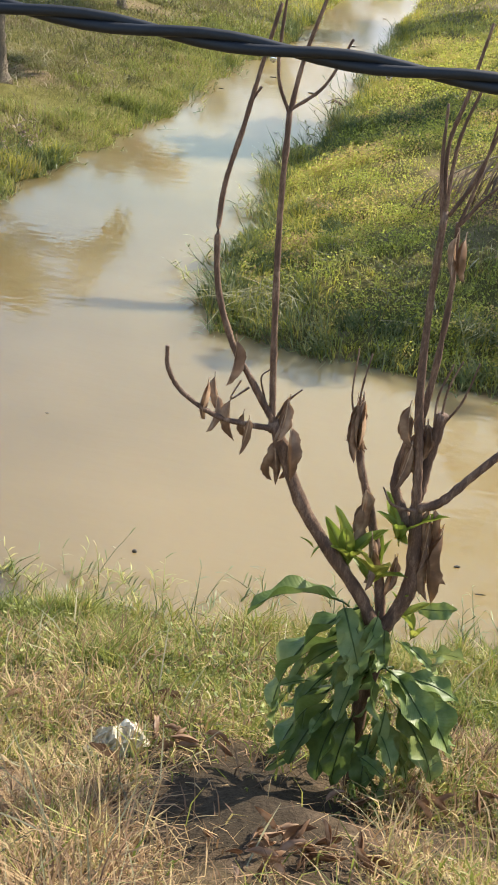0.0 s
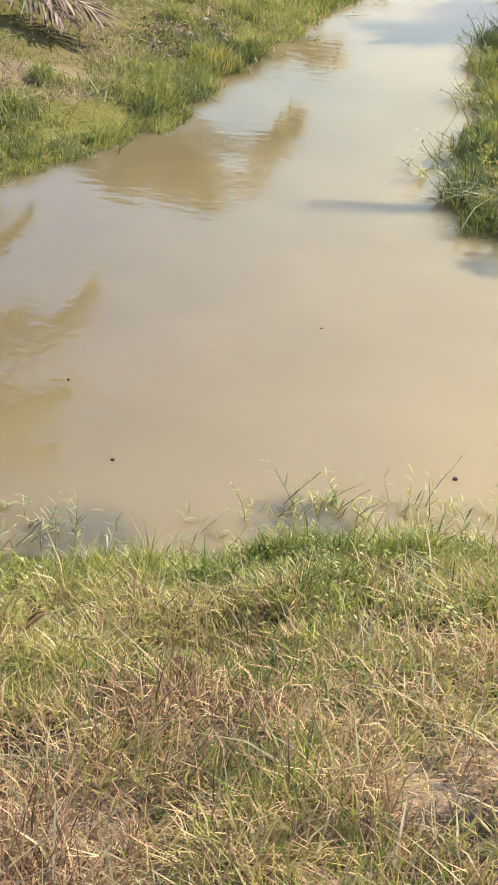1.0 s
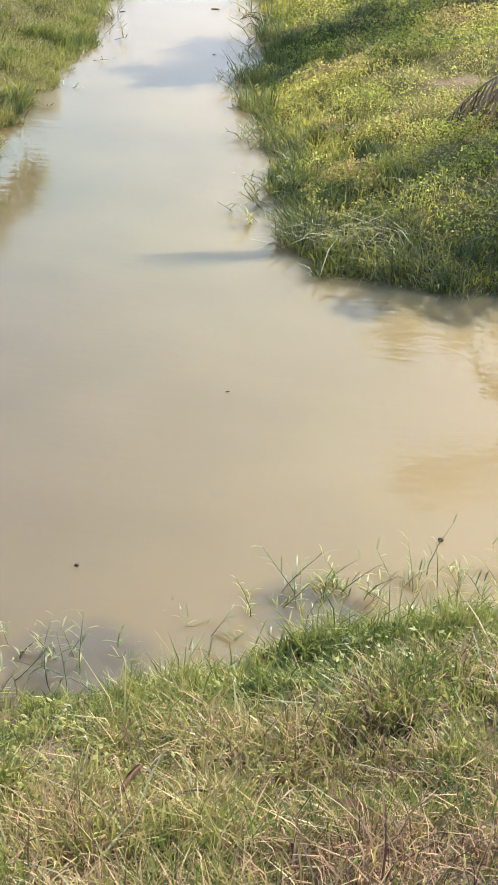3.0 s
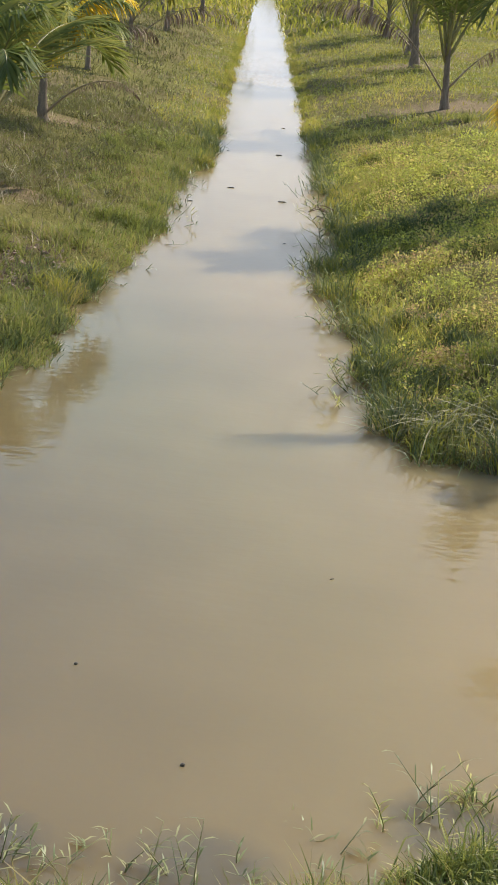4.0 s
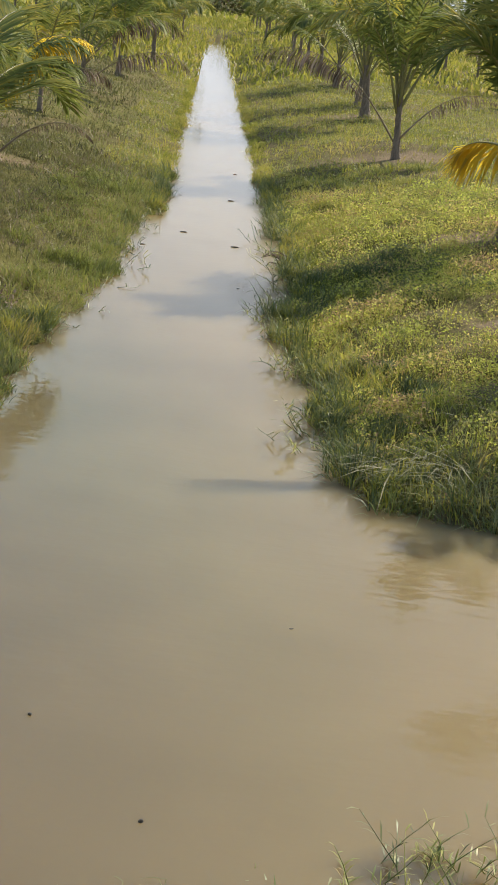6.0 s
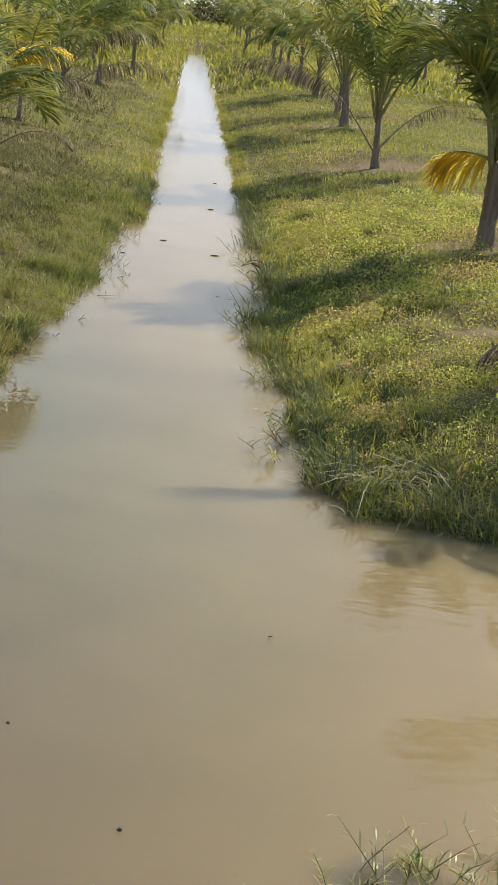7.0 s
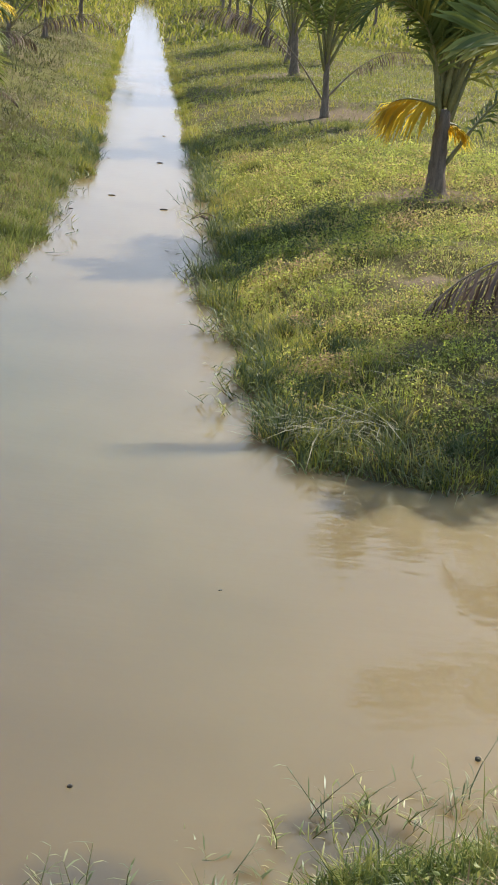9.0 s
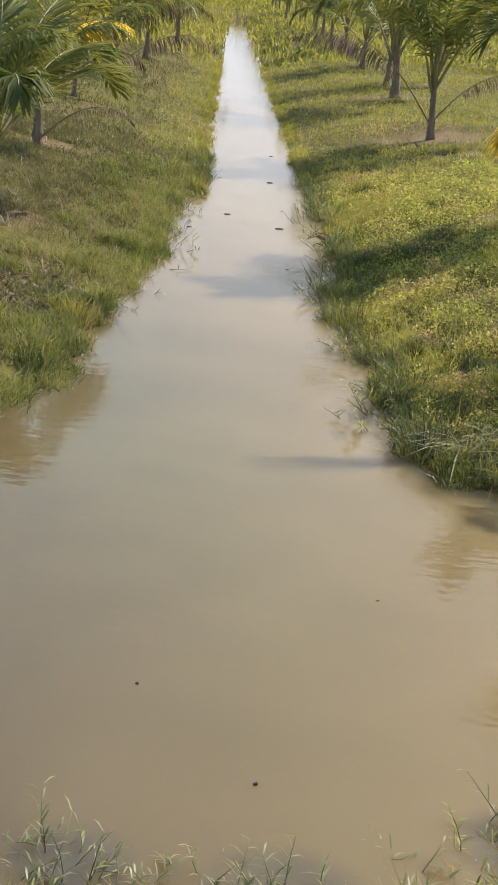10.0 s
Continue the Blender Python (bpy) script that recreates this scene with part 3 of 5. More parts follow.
# far banks, near part
for nm, x0, x1, lbl in (("right", -2.4, 3.4, "low yellow-green grass on the sunlit bank of the ditch"), ("left", -8.0, -2.0, "patchy olive grass on the bank across the ditch")):
    x, y, z, d = scatter(rng, 150000, x0, x1, 9.5, 22, -0.02)
    x, y, z, d = thin_out(rng, x, y, z, d, np.clip((0.9 if nm == "right" else 0.85) - d * 0.42 + 0.5 * vnoise(x * 1.2, y * 1.2, 31), 0.13 if nm == "right" else 0.0, 1) * (1 - bare(x, y)))
    ln = rng.uniform(0.05, 0.14, len(x)) * (0.95 if nm == "right" else 0.75) * np.clip(1.2 - d * 0.4, 0.5, 1.2) * (1 + 0.5 * vnoise(x * 2.6, y * 2.6, 34)) * np.clip(0.55 + 1.8 * d, 0.5, 1)
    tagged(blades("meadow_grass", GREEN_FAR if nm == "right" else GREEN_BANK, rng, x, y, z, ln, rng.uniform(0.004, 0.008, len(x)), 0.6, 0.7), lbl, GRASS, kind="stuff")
    if nm == "left":
        x, y, z, d = scatter(rng, 190000, x0, x1, 9.5, 24, 0.25)
        x, y, z, d = thin_out(rng, x, y, z, d, np.clip(d * 0.7 + 0.6 * vnoise(x * 1.6, y * 1.6, 35), 0.03, 0.95) * (1 - bare(x, y)))
        tagged(blades("thatch", GREEN_LEFT, rng, x, y, z, rng.uniform(0.03, 0.12, len(x)), rng.uniform(0.003, 0.007, len(x)), 0.6, 0.6, lying=0.6), "short olive-brown grass on the bank across the ditch", GRASS, kind="stuff")
        x, y, z, d = scatter(rng, 36000, x0, x1, 9.5, 24, 0.4)
        x, y, z, d = thin_out(rng, x, y, z, d, np.clip(0.3 + 0.9 * vnoise(x * 2.1, y * 2.1, 36), 0.02, 0.95))
        tagged(blades("thatch", THATCH, rng, x, y, z + 0.01, rng.uniform(0.06, 0.2, len(x)), rng.uniform(0.005, 0.009, len(x)), 0.3, 0.3, lying=1.15, comb=3), "matted brown dead grass on the bank across the ditch", GRASS, kind="stuff")
    x, y, z, d = scatter(rng, 420000 if nm == "right" else 130000, x0, x1 if nm == "left" else 2.6, 9.7, 21, 0.08)
    x, y, z, d = thin_out(rng, x, y, z, d, np.clip(0.5 + 0.5 * vnoise(x * 0.9, y * 0.9, 32) + 0.75 * vnoise(x * 5.5, y * 5.5, 37), 0.04, 1) * (1 - 0.93 * bare(x, y)) * np.clip((13.5 - y) * 0.25 + 1, 0.45, 1))
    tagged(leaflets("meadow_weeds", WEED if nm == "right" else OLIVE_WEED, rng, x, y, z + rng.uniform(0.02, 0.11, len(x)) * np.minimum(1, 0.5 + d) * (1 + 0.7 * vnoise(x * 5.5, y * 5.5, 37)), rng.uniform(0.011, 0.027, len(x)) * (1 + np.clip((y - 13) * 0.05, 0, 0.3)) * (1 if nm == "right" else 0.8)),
           "small-leaved creeping weeds covering the bank", "weeds", kind="stuff")

# low green undergrowth between the weeds of the sunlit bank
x, y, z, d = scatter(rng, 120000, -2.3, 2.4, 9.6, 21.5, 0.1)
x, y, z, d = thin_out(rng, x, y, z, d, (1 - 0.97 * bare(x, y)) * np.clip(0.75 + 0.6 * vnoise(x * 2.2, y * 2.2, 38), 0.15, 1))
tagged(blades("undergrowth", UNDER, rng, x, y, z, rng.uniform(0.025, 0.07, len(x)), rng.uniform(0.004, 0.008, len(x)), 0.7, 0.6, comb=3), "low green undergrowth between the weeds", GRASS, kind="stuff")

# the ditch's banks further off
x, y, z, d = scatter(rng, 115000, -8, 9, 21, 46, -0.05, follow=True)
x, y, z, d = thin_out(rng, x, y, z, d, np.clip(0.75 + 0.5 * vnoise(x * 0.8, y * 0.8, 41), 0.2, 1) * (1 - bare(x, y)))
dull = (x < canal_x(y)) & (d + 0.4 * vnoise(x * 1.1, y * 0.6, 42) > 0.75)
tagged(blades("meadow_grass", GREEN_FAR, rng, x[~dull], y[~dull], z[~dull], rng.uniform(0.05, 0.15, (~dull).sum()), rng.uniform(0.007, 0.013, (~dull).sum()), 0.65, 0.8, comb=2), "green grass on the banks further along the ditch", GRASS, kind="stuff")
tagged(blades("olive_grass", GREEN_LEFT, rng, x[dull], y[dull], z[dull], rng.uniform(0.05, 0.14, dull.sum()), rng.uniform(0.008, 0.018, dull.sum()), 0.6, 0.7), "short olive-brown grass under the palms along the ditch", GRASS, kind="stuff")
x, y, z, d = scatter(rng, 90000, -5, 6, 20.5, 46, 0.1, follow=True)
x, y, z, d = thin_out(rng, x, y, z, d, np.clip(0.5 + 0.9 * vnoise(x * 1.6, y * 0.9, 43), 0.05, 1) * (1 - bare(x, y)) * np.where((x < canal_x(y)) & (d > 0.8), 0.25, 1))
tagged(leaflets("meadow_weeds", WEED_NEAR, rng, x, y, z + rng.uniform(0.01, 0.07, len(x)), rng.uniform(0.018, 0.042, len(x))), "leafy weeds on the banks further along the ditch", "weeds", kind="stuff")
x, y, z, d = scatter(rng, 52000, -16, 18, 44, 130, -0.05, follow=True)
tagged(blades("far_grass", GREEN_FAR, rng, x, y, z, rng.uniform(0.14, 0.34, len(x)), rng.uniform(0.03, 0.08, len(x)), 0.5, 0.6), "green grass far along the ditch", GRASS, kind="stuff")

# longer grass hanging over the water's edge
for n, box, bias, lbl in ((13000, (-2.5, 3, 9.4, 24), (-0.5, -0.5), "right"), (3000, (-8, -1.6, 9.2, 24), (0.8, -0.4), "left"), (420, (-5.4, 1.3, 6.4, 7.4), (0.25, 0.8), "near")):
    x, y, z, d = scatter(rng, n * 14, *box, -0.09, 0.12)
    x, y, z, d = thin_out(rng, x, y, z, d, np.clip(n / len(x) * (0.15 + 4.0 * np.maximum(0, vnoise(x * 3.1, y * 3.1, 51))), 0, 1))
    tagged(blades("water_edge_grass", SEDGE, rng, x, y, np.maximum(z, -0.02), rng.uniform(0.10, 0.30, len(x)) * {"near": 0.5, "left": 0.65, "right": 0.9}[lbl], rng.uniform(0.004, 0.009, len(x)), 0.6, 0.6, bias, lying=0.55),
           "long dark-green grass hanging over the water's edge", GRASS, kind="stuff")

# fringe that hides the waterline
for box, bias, mat, n in (((-2.5, 3, 9.4, 24), (-0.5, -0.6), GREEN_FAR, 13000), ((-8, -1.6, 9.2, 24), (0.8, -0.5), GREEN_BANK, 12000), ((-1.4, 2, 24, 45), (-0.8, -0.3), GREEN_FAR, 5000), ((-2.4, 0.5, 24, 45), (0.8, -0.3), GREEN_FAR, 5000)):
    x, y, z, d = scatter(rng, n * 12, *box, -0.05, 0.14)
    x, y, z, d = thin_out(rng, x, y, z, d, np.clip(n / len(x) * (1 + 0.8 * vnoise(x * 2.7, y * 2.7, 52)), 0, 1))
    tagged(blades("fringe_grass", mat, rng, x, y, np.maximum(z, -0.01), rng.uniform(0.05, 0.15, len(x)), rng.uniform(0.004, 0.008, len(x)), 0.6, 0.7, bias, lying=0.3), "green grass fringe along the waterline", GRASS, kind="stuff")

# loose stems with short side leaves that stand in the shallow water
def sprigs(rng, n, box, bias, dmin, dmax, size=1.0, mat=None):
    x, y, z, d = scatter(rng, n * 40, *box, dmin, dmax)
    x, y, z, d = thin_out(rng, x, y, z, d, np.clip(n / max(1, len(x)) * (1 + 1.5 * vnoise(x * 1.6, y * 1.6, 55)), 0, 1))
    pile = Pile()
    for px, py in zip(x, y):
        ln = rng.uniform(0.06, 0.17) * size
        a = math.atan2(bias[1], bias[0]) + rng.normal(0, 0.9)
        t = rng.uniform(0.5, 1.15)
        o = np.array([math.cos(a) * math.sin(t), math.sin(a) * math.sin(t), math.cos(t)])
        p0 = np.array([px, py, -0.02])
        bow = rng.normal(0, 0.05, 3)
        path = np.array([p0 + o * ln * s + bow * s * s for s in (0, 0.35, 0.7, 1.0)])
        pile.tube(path, np.array([0.0022, 0.002, 0.0016, 0.0008]) * size, 4)
        for s in np.linspace(0.25, 1.0, int(rng.integers(4, 9))):
            b = a + rng.choice([-1, 1]) * rng.uniform(0.4, 1.3)
            q = np.array([np.interp(s, (0, 0.35, 0.7, 1), path[:, k]) for k in range(3)])
            e = rng.uniform(-0.2, 1.0)
            f = np.array([math.cos(b) * math.cos(e), math.sin(b) * math.cos(e), math.sin(e)]) * rng.uniform(0.035, 0.085) * size
            w = np.cross(f, [0.3, 0.2, 1.0])
            w *= 0.0032 * size / (np.linalg.norm(w) + 1e-9)
            pile.add([q - w * 0.6, q + w * 0.6, q + f * 0.55 + w, q + f * 0.55 - w, q + f - [0, 0, 0.012]], [(0, 1, 2, 3)], [(3, 2, 4)])
    return tagged(new("water_grass_stems", pile.mesh("water_grass_stems", mat or SEDGE)), "thin leafy grass stems standing in the shallow water", GRASS, kind="stuff")


sprigs(rng, 480, (-5.4, 1.3, 6.4, 7.5), (0.3, 0.8), -0.30, 0.08, 0.95)
sprigs(rng, 130, (-2.75, -1.7, 6.85, 7.35), (0.3, 0.9), -0.26, 0.1, 0.9, GREEN_NEAR)
sprigs(rng, 150, (-2.8, 2, 9.3, 20), (-0.7, -0.6), -0.22, 0.10, 1.25)
sprigs(rng, 240, (-2.8, 2, 9.3, 18), (-0.8, -0.5), -0.24, 0.12, 1.25, UNDER)
sprigs(rng, 110, (-6, -1.8, 9.2, 20), (0.8, -0.4), -0.2, 0.05, 1.05)

# plain cover outside the banks in view
x, y, z, d = scatter(rng, 52000, -16, 12, -6, 7.0, 0.02)
k = (x < -4.8) | (x > 0.5) | (y < 4.1)
tagged(blades("roadside_grass", STRAW, rng, x[k], y[k], z[k], rng.uniform(0.07, 0.2, k.sum()), rng.uniform(0.012, 0.022, k.sum()), 0.6, 0.7, lying=0.7, comb=3), "dry short grass on top of the bank", GRASS, kind="stuff")
x, y, z, d = scatter(rng, 36000, -16, 12, 3.4, 7.2, 0.0, 2.4)
k = ((x < -4.8) | (x > 0.5)) & (rng.uniform(0, 1, len(x)) < 1.3 - d / 1.2 + 0.5 * vnoise(x * 1.7, y * 1.7, 21))
tagged(blades("roadside_grass", GREEN_NEAR, rng, x[k], y[k], z[k], rng.uniform(0.06, 0.16, k.sum()), rng.uniform(0.012, 0.02, k.sum()), 0.65, 1.0, comb=2), "short green grass along the muddy bank", GRASS, kind="stuff")
x, y, z, d = scatter(rng, 18000, -30, 34, 125, 420, 0, follow=True)
tagged(blades("far_grass", GREEN_FAR, rng, x, y, z, rng.uniform(0.3, 0.6, len(x)), rng.uniform(0.2, 0.5, len(x)), 0.5, 0.6), "green meadow far behind the palms", GRASS, kind="stuff")
x, y = rng.uniform(-45, 65, 26000), rng.normal(172, 2.0, 26000)
top = 2.6 + 1.4 * vnoise(x * 0.25, x * 0, 91) + 5 * np.clip((x - 24) / 10, 0, 1)
tagged(leaflets("far_hedge", OLIVE_WEED, rng, x, y, height(x, y) + rng.uniform(0, 1, len(x)) * top, rng.uniform(0.3, 0.7, len(x))), "dark green hedge far behind the meadow", "hedge", kind="stuff")

# tussocks that break the even cover of the banks
def tussocks(name, mat, rng, places, length, width, label):
    x, y, ln = [], [], []
    for px, py, r, n, tall in places:
        a, q = rng.uniform(0, 2 * np.pi, n), r * np.sqrt(rng.uniform(0, 1, n))
        x.append(px + q * np.cos(a))
        y.append(py + q * np.sin(a))
        ln.append(length * tall * rng.uniform(0.6, 1.2, n) * (1.1 - 0.5 * q / r))
    x, y, ln = np.concatenate(x), np.concatenate(y), np.concatenate(ln)
    d = from_shore(x, y)
    k = d > -0.04
    x, y, ln, d = x[k], y[k], ln[k], d[k]
    return tagged(blades(name, mat, rng, x, y, np.maximum(height(x, y, d), 0), ln, rng.uniform(*width, len(x)), 0.45, 0.7, comb=3), label, GRASS, kind="stuff")


def spots(rng, n, x0, x1, y0, y1, d0, d1, r, count):
    x, y, z, d = scatter(rng, n * 12, x0, x1, y0, y1, d0, d1)
    k = bare(x, y) < 0.4
    return [(a, b, rng.uniform(*r), int(rng.integers(*count)), rng.uniform(0.6, 1.2)) for a, b in list(zip(x[k], y[k]))[:n]]


trng = np.random.default_rng(41)
tussocks("grass_tussocks", GREEN_BANK, trng, spots(trng, 130, -6.5, -2.2, 10.2, 22, 0.05, 0.9, (0.08, 0.22), (60, 180)), 0.15, (0.004, 0.008), "thick green grass tussocks along the ditch bank")
tussocks("grass_tussocks", GREEN_FAR, trng, [(-3.78, 13.35, 0.2, 420, 1.3), (-3.62, 13.9, 0.14, 160, 1.0)], 0.17, (0.004, 0.008), "bright green grass tussock at the ditch")
tussocks("grass_tussocks", HAY, trng, [(-3.72, 13.3, 0.22, 160, 1.3)], 0.2, (0.003, 0.006), "pale straw-coloured grass tussock at the ditch")
tussocks("grass_tussocks", GREEN_LEFT, trng, spots(trng, 170, -7.5, -2.6, 10.2, 24, 0.5, 4.0, (0.08, 0.25), (50, 160)), 0.12, (0.004, 0.008), "olive-brown grass tussocks on the bank across the ditch")
tussocks("grass_tussocks", SEDGE, trng, spots(trng, 90, -5.5, -3.2, 10.2, 14, -0.03, 0.35, (0.06, 0.16), (40, 120)), 0.13, (0.004, 0.007), "dark green grass tussocks at the waterline")
tussocks("grass_tussocks", UNDER, trng, spots(trng, 260, -2.2, 2.0, 9.8, 24, 0.0, 3.0, (0.06, 0.20), (50, 150)), 0.11, (0.004, 0.008), "green grass tussocks among the weeds of the bank")
# lush blades in a dark green that also deepens the palm's shadow band
tussocks("grass_tussocks", SEDGE, trng, spots(trng, 90, -1.9, 0.0, 14.6, 17.2, 0.02, 2.2, (0.08, 0.2), (60, 150)), 0.16, (0.004, 0.009), "lush grass tussocks, coloured dark to deepen the palm's shade")
tussocks("grass_tussocks", SEDGE, trng, spots(trng, 110, -2.2, 1.0, 9.8, 13, -0.03, 0.5, (0.06, 0.18), (50, 140)), 0.15, (0.004, 0.008), "dark green grass tussocks on the corner of the bank")
tussocks("grass_tussocks", GREEN_NEAR, trng, spots(trng, 150, -4.6, 0.3, 6.2, 7.2, -0.02, 0.28, (0.04, 0.10), (25, 60)), 0.19, (0.003, 0.006), "tall green grass on the rim of the near bank")
tussocks("grass_tussocks", SEDGE, trng, [(px, py, 0.11, 130, 0.9) for px, py in ((-3.2, 5.15), (-3.0, 5.3), (-3.35, 5.35), (-2.85, 4.95), (-3.1, 4.85), (-3.5, 5.7), (-2.5, 5.05), (-2.2, 5.4))], 0.12, (0.003, 0.006), "dark green grass tussocks among the dry straw")
tussocks("grass_tussocks", GREEN_NEAR, trng, spots(trng, 120, -4.6, 0.3, 5.0, 7.0, 0.1, 2.0, (0.05, 0.14), (40, 120)), 0.13, (0.003, 0.006), "green grass tussocks on the near bank")

# brown dead leaves heaped on the bank across the ditch
x, y, z, d = scatter(trng, 8500, -4.7, -3.6, 12.9, 14.5, 0.2)
x, y, z, d = thin_out(trng, x, y, z, d, np.exp(-(((x + 4.08) / 0.3) ** 2 + ((y - 13.6) / 0.5) ** 2)) * np.clip(0.6 + vnoise(x * 6, y * 6, 71), 0, 1))
tagged(leaflets("leaf_litter", FROND_DEAD, trng, x, y, z + trng.uniform(0.01, 0.05, len(x)), trng.uniform(0.02, 0.05, len(x))), "brown dead leaves heaped in the bank grass", "leaf litter", kind="stuff")

# cut grass lying on the corner of the bank
x, y, z, d = scatter(rng, 2600, -1.9, 1.6, 9.9, 11.3, 0.05, 1.2)
x, y, z, d = thin_out(rng, x, y, z, d, np.clip(0.2 + 1.1 * vnoise(x * 2.5, y * 2.5, 61), 0, 1))
tagged(blades("cut_grass", HAY, rng, x, y, z + 0.09, rng.uniform(0.15, 0.38, len(x)), rng.uniform(0.004, 0.008, len(x)), 0.12, 0.1, (-0.8, 0.3), lying=1.38), "grey-green cut grass lying on the bank", GRASS, kind="stuff")
x, y, z, d = scatter(rng, 9000, -8.0, -3.4, 10.2, 17, 0.3, 4)
x, y, z, d = thin_out(rng, x, y, z, d, np.clip(0.25 + 1.1 * vnoise(x * 1.3, y * 1.3, 62), 0, 1))
tagged(blades("cut_grass", HAY, rng, x, y, z + 0.07, rng.uniform(0.1, 0.3, len(x)), rng.uniform(0.004, 0.008, len(x)), 0.15, 0.1, lying=1.36), "grey-brown cut grass lying on the bank", GRASS, kind="stuff")


# ---------------------------------------------------------------- coconut palms
def frond(palm, rng, origin, az, el, length, droop, kind="green", leaf=0.56, bare_part=0.26, count=46, fat=0.02):
    """One palm frond: an arching stalk that carries two rows of leaflets."""
    az, el, droop = radians(az), radians(el), radians(droop)
    n = 16
    s = np.linspace(0, 1, n)
    e = el - droop * s ** (2.6 if kind in ("green", "stiff", "fan") else 2.0)
    swing = az + rng.normal(0, 0.12) * s ** 2
    tang = np.stack([np.cos(e) * np.cos(swing), np.cos(e) * np.sin(swing), np.sin(e)], 1)
    path = np.concatenate([[origin], origin + np.cumsum((tang[1:] + tang[:-1]) / 2 * length / (n - 1), 0)])
    rad = (fat * (1 - 0.88 * s) + 0.9 * fat * np.exp(-s / 0.09)) * np.minimum(1, 0.35 + s / 0.12)
    pile = Pile()
    pile.tube(path, rad, 5, flat=0.7)
    mats = {"green": (STALK, FROND), "stiff": (STALK, FROND), "fan": (STALK, FROND), "yellow": (STALK, FROND_YELLOW), "dead": (STALK_DEAD, FROND_DEAD), "fallen": (STALK_DEAD, FROND_DEAD)}[kind]
    stalk = part("stalk", pile.mesh("stalk", mats[0]), palm, {"green": "", "stiff": "", "fan": "", "yellow": "yellowing stalk", "dead": "dry brown stalk", "fallen": "pale dry stalk"}[kind])
    t = np.repeat(np.linspace(bare_part, 0.985, count), 2)
    t = np.clip(t + rng.normal(0, 0.004, len(t)), 0, 0.995)
    sign = np.tile([1.0, -1.0], count)
    keep = rng.uniform(0, 1, len(t)) < {"green": 0.97, "stiff": 0.98, "fan": 0.98, "yellow": 0.9, "dead": 0.8, "fallen": 0.75}[kind]
    t, sign = t[keep], sign[keep]
    p = np.stack([np.interp(t, s, path[:, k]) for k in range(3)], 1)
    T = np.stack([np.interp(t, s, tang[:, k]) for k in range(3)], 1)
    side = np.cross(T, [0, 0, 1.0])
    side /= np.linalg.norm(side, axis=1)[:, None] + 1e-9
    N = np.cross(side, T)
    if kind == "fan":
        side, N = side * 0.45 + N * 0.89, N * 0.45 - side * 0.89
    q = (t - bare_part) / (1 - bare_part)
    ang = np.radians(38 + 30 * q + rng.normal(0, 5, len(t)))
    dirn = side * (sign * np.cos(ang))[:, None] + T * np.sin(ang)[:, None] + N * 0.22
    dirn /= np.linalg.norm(dirn, axis=1)[:, None]
    ln = leaf * (0.45 + 0.75 * np.sin(np.pi * np.clip(q * 0.86 + 0.12, 0, 1))) * rng.uniform(0.9, 1.08, len(t))
    g1, g2 = {"green": (0.35, 1.1), "stiff": (0.08, 0.35), "fan": (0.05, 0.2), "yellow": (0.9, 2.0), "dead": (1.6, 4.0), "fallen": (0.35, 0.6)}[kind]
    g1 = g1 * rng.uniform(0.5, 1.5, len(t))[:, None]
    g2 = g2 * rng.uniform(0.5, 1.5, len(t))[:, None]
    d1 = dirn + np.array([0, 0, -1.0]) * g1
    d1 /= np.linalg.norm(d1, axis=1)[:, None]
    d2 = dirn + np.array([0, 0, -1.0]) * g2 + rng.normal(0, 0.08, dirn.shape)
    d2 /= np.linalg.norm(d2, axis=1)[:, None]
    m = p + d1 * (ln * 0.5)[:, None]
    tip = m + d2 * (ln * 0.5)[:, None]
    wdir = np.cross(d1, N)
    wdir /= np.linalg.norm(wdir, axis=1)[:, None] + 1e-9
    w = wdir * (0.019 if kind != "dead" else 0.017) * (leaf / 0.56)
    fold = N * 0.008
    v = np.stack([p - w * 0.4, p + w * 0.4, m + w, m - fold, m - w, tip], 1).reshape(-1, 3)
    k = np.arange(len(t))[:, None] * 6
    me = mesh_np("leaf_blade", v, [k + [0, 3, 4], k + [0, 1, 3], k + [1, 2, 3], k + [4, 3, 5], k + [3, 2, 5]], mats[1])
    part("leaf_blade", me, stalk, {"green": "", "stiff": "", "fan": "", "yellow": "bright yellow drying leaflets", "dead": "withered brown leaflets", "fallen": "withered brown leaflets"}[kind])


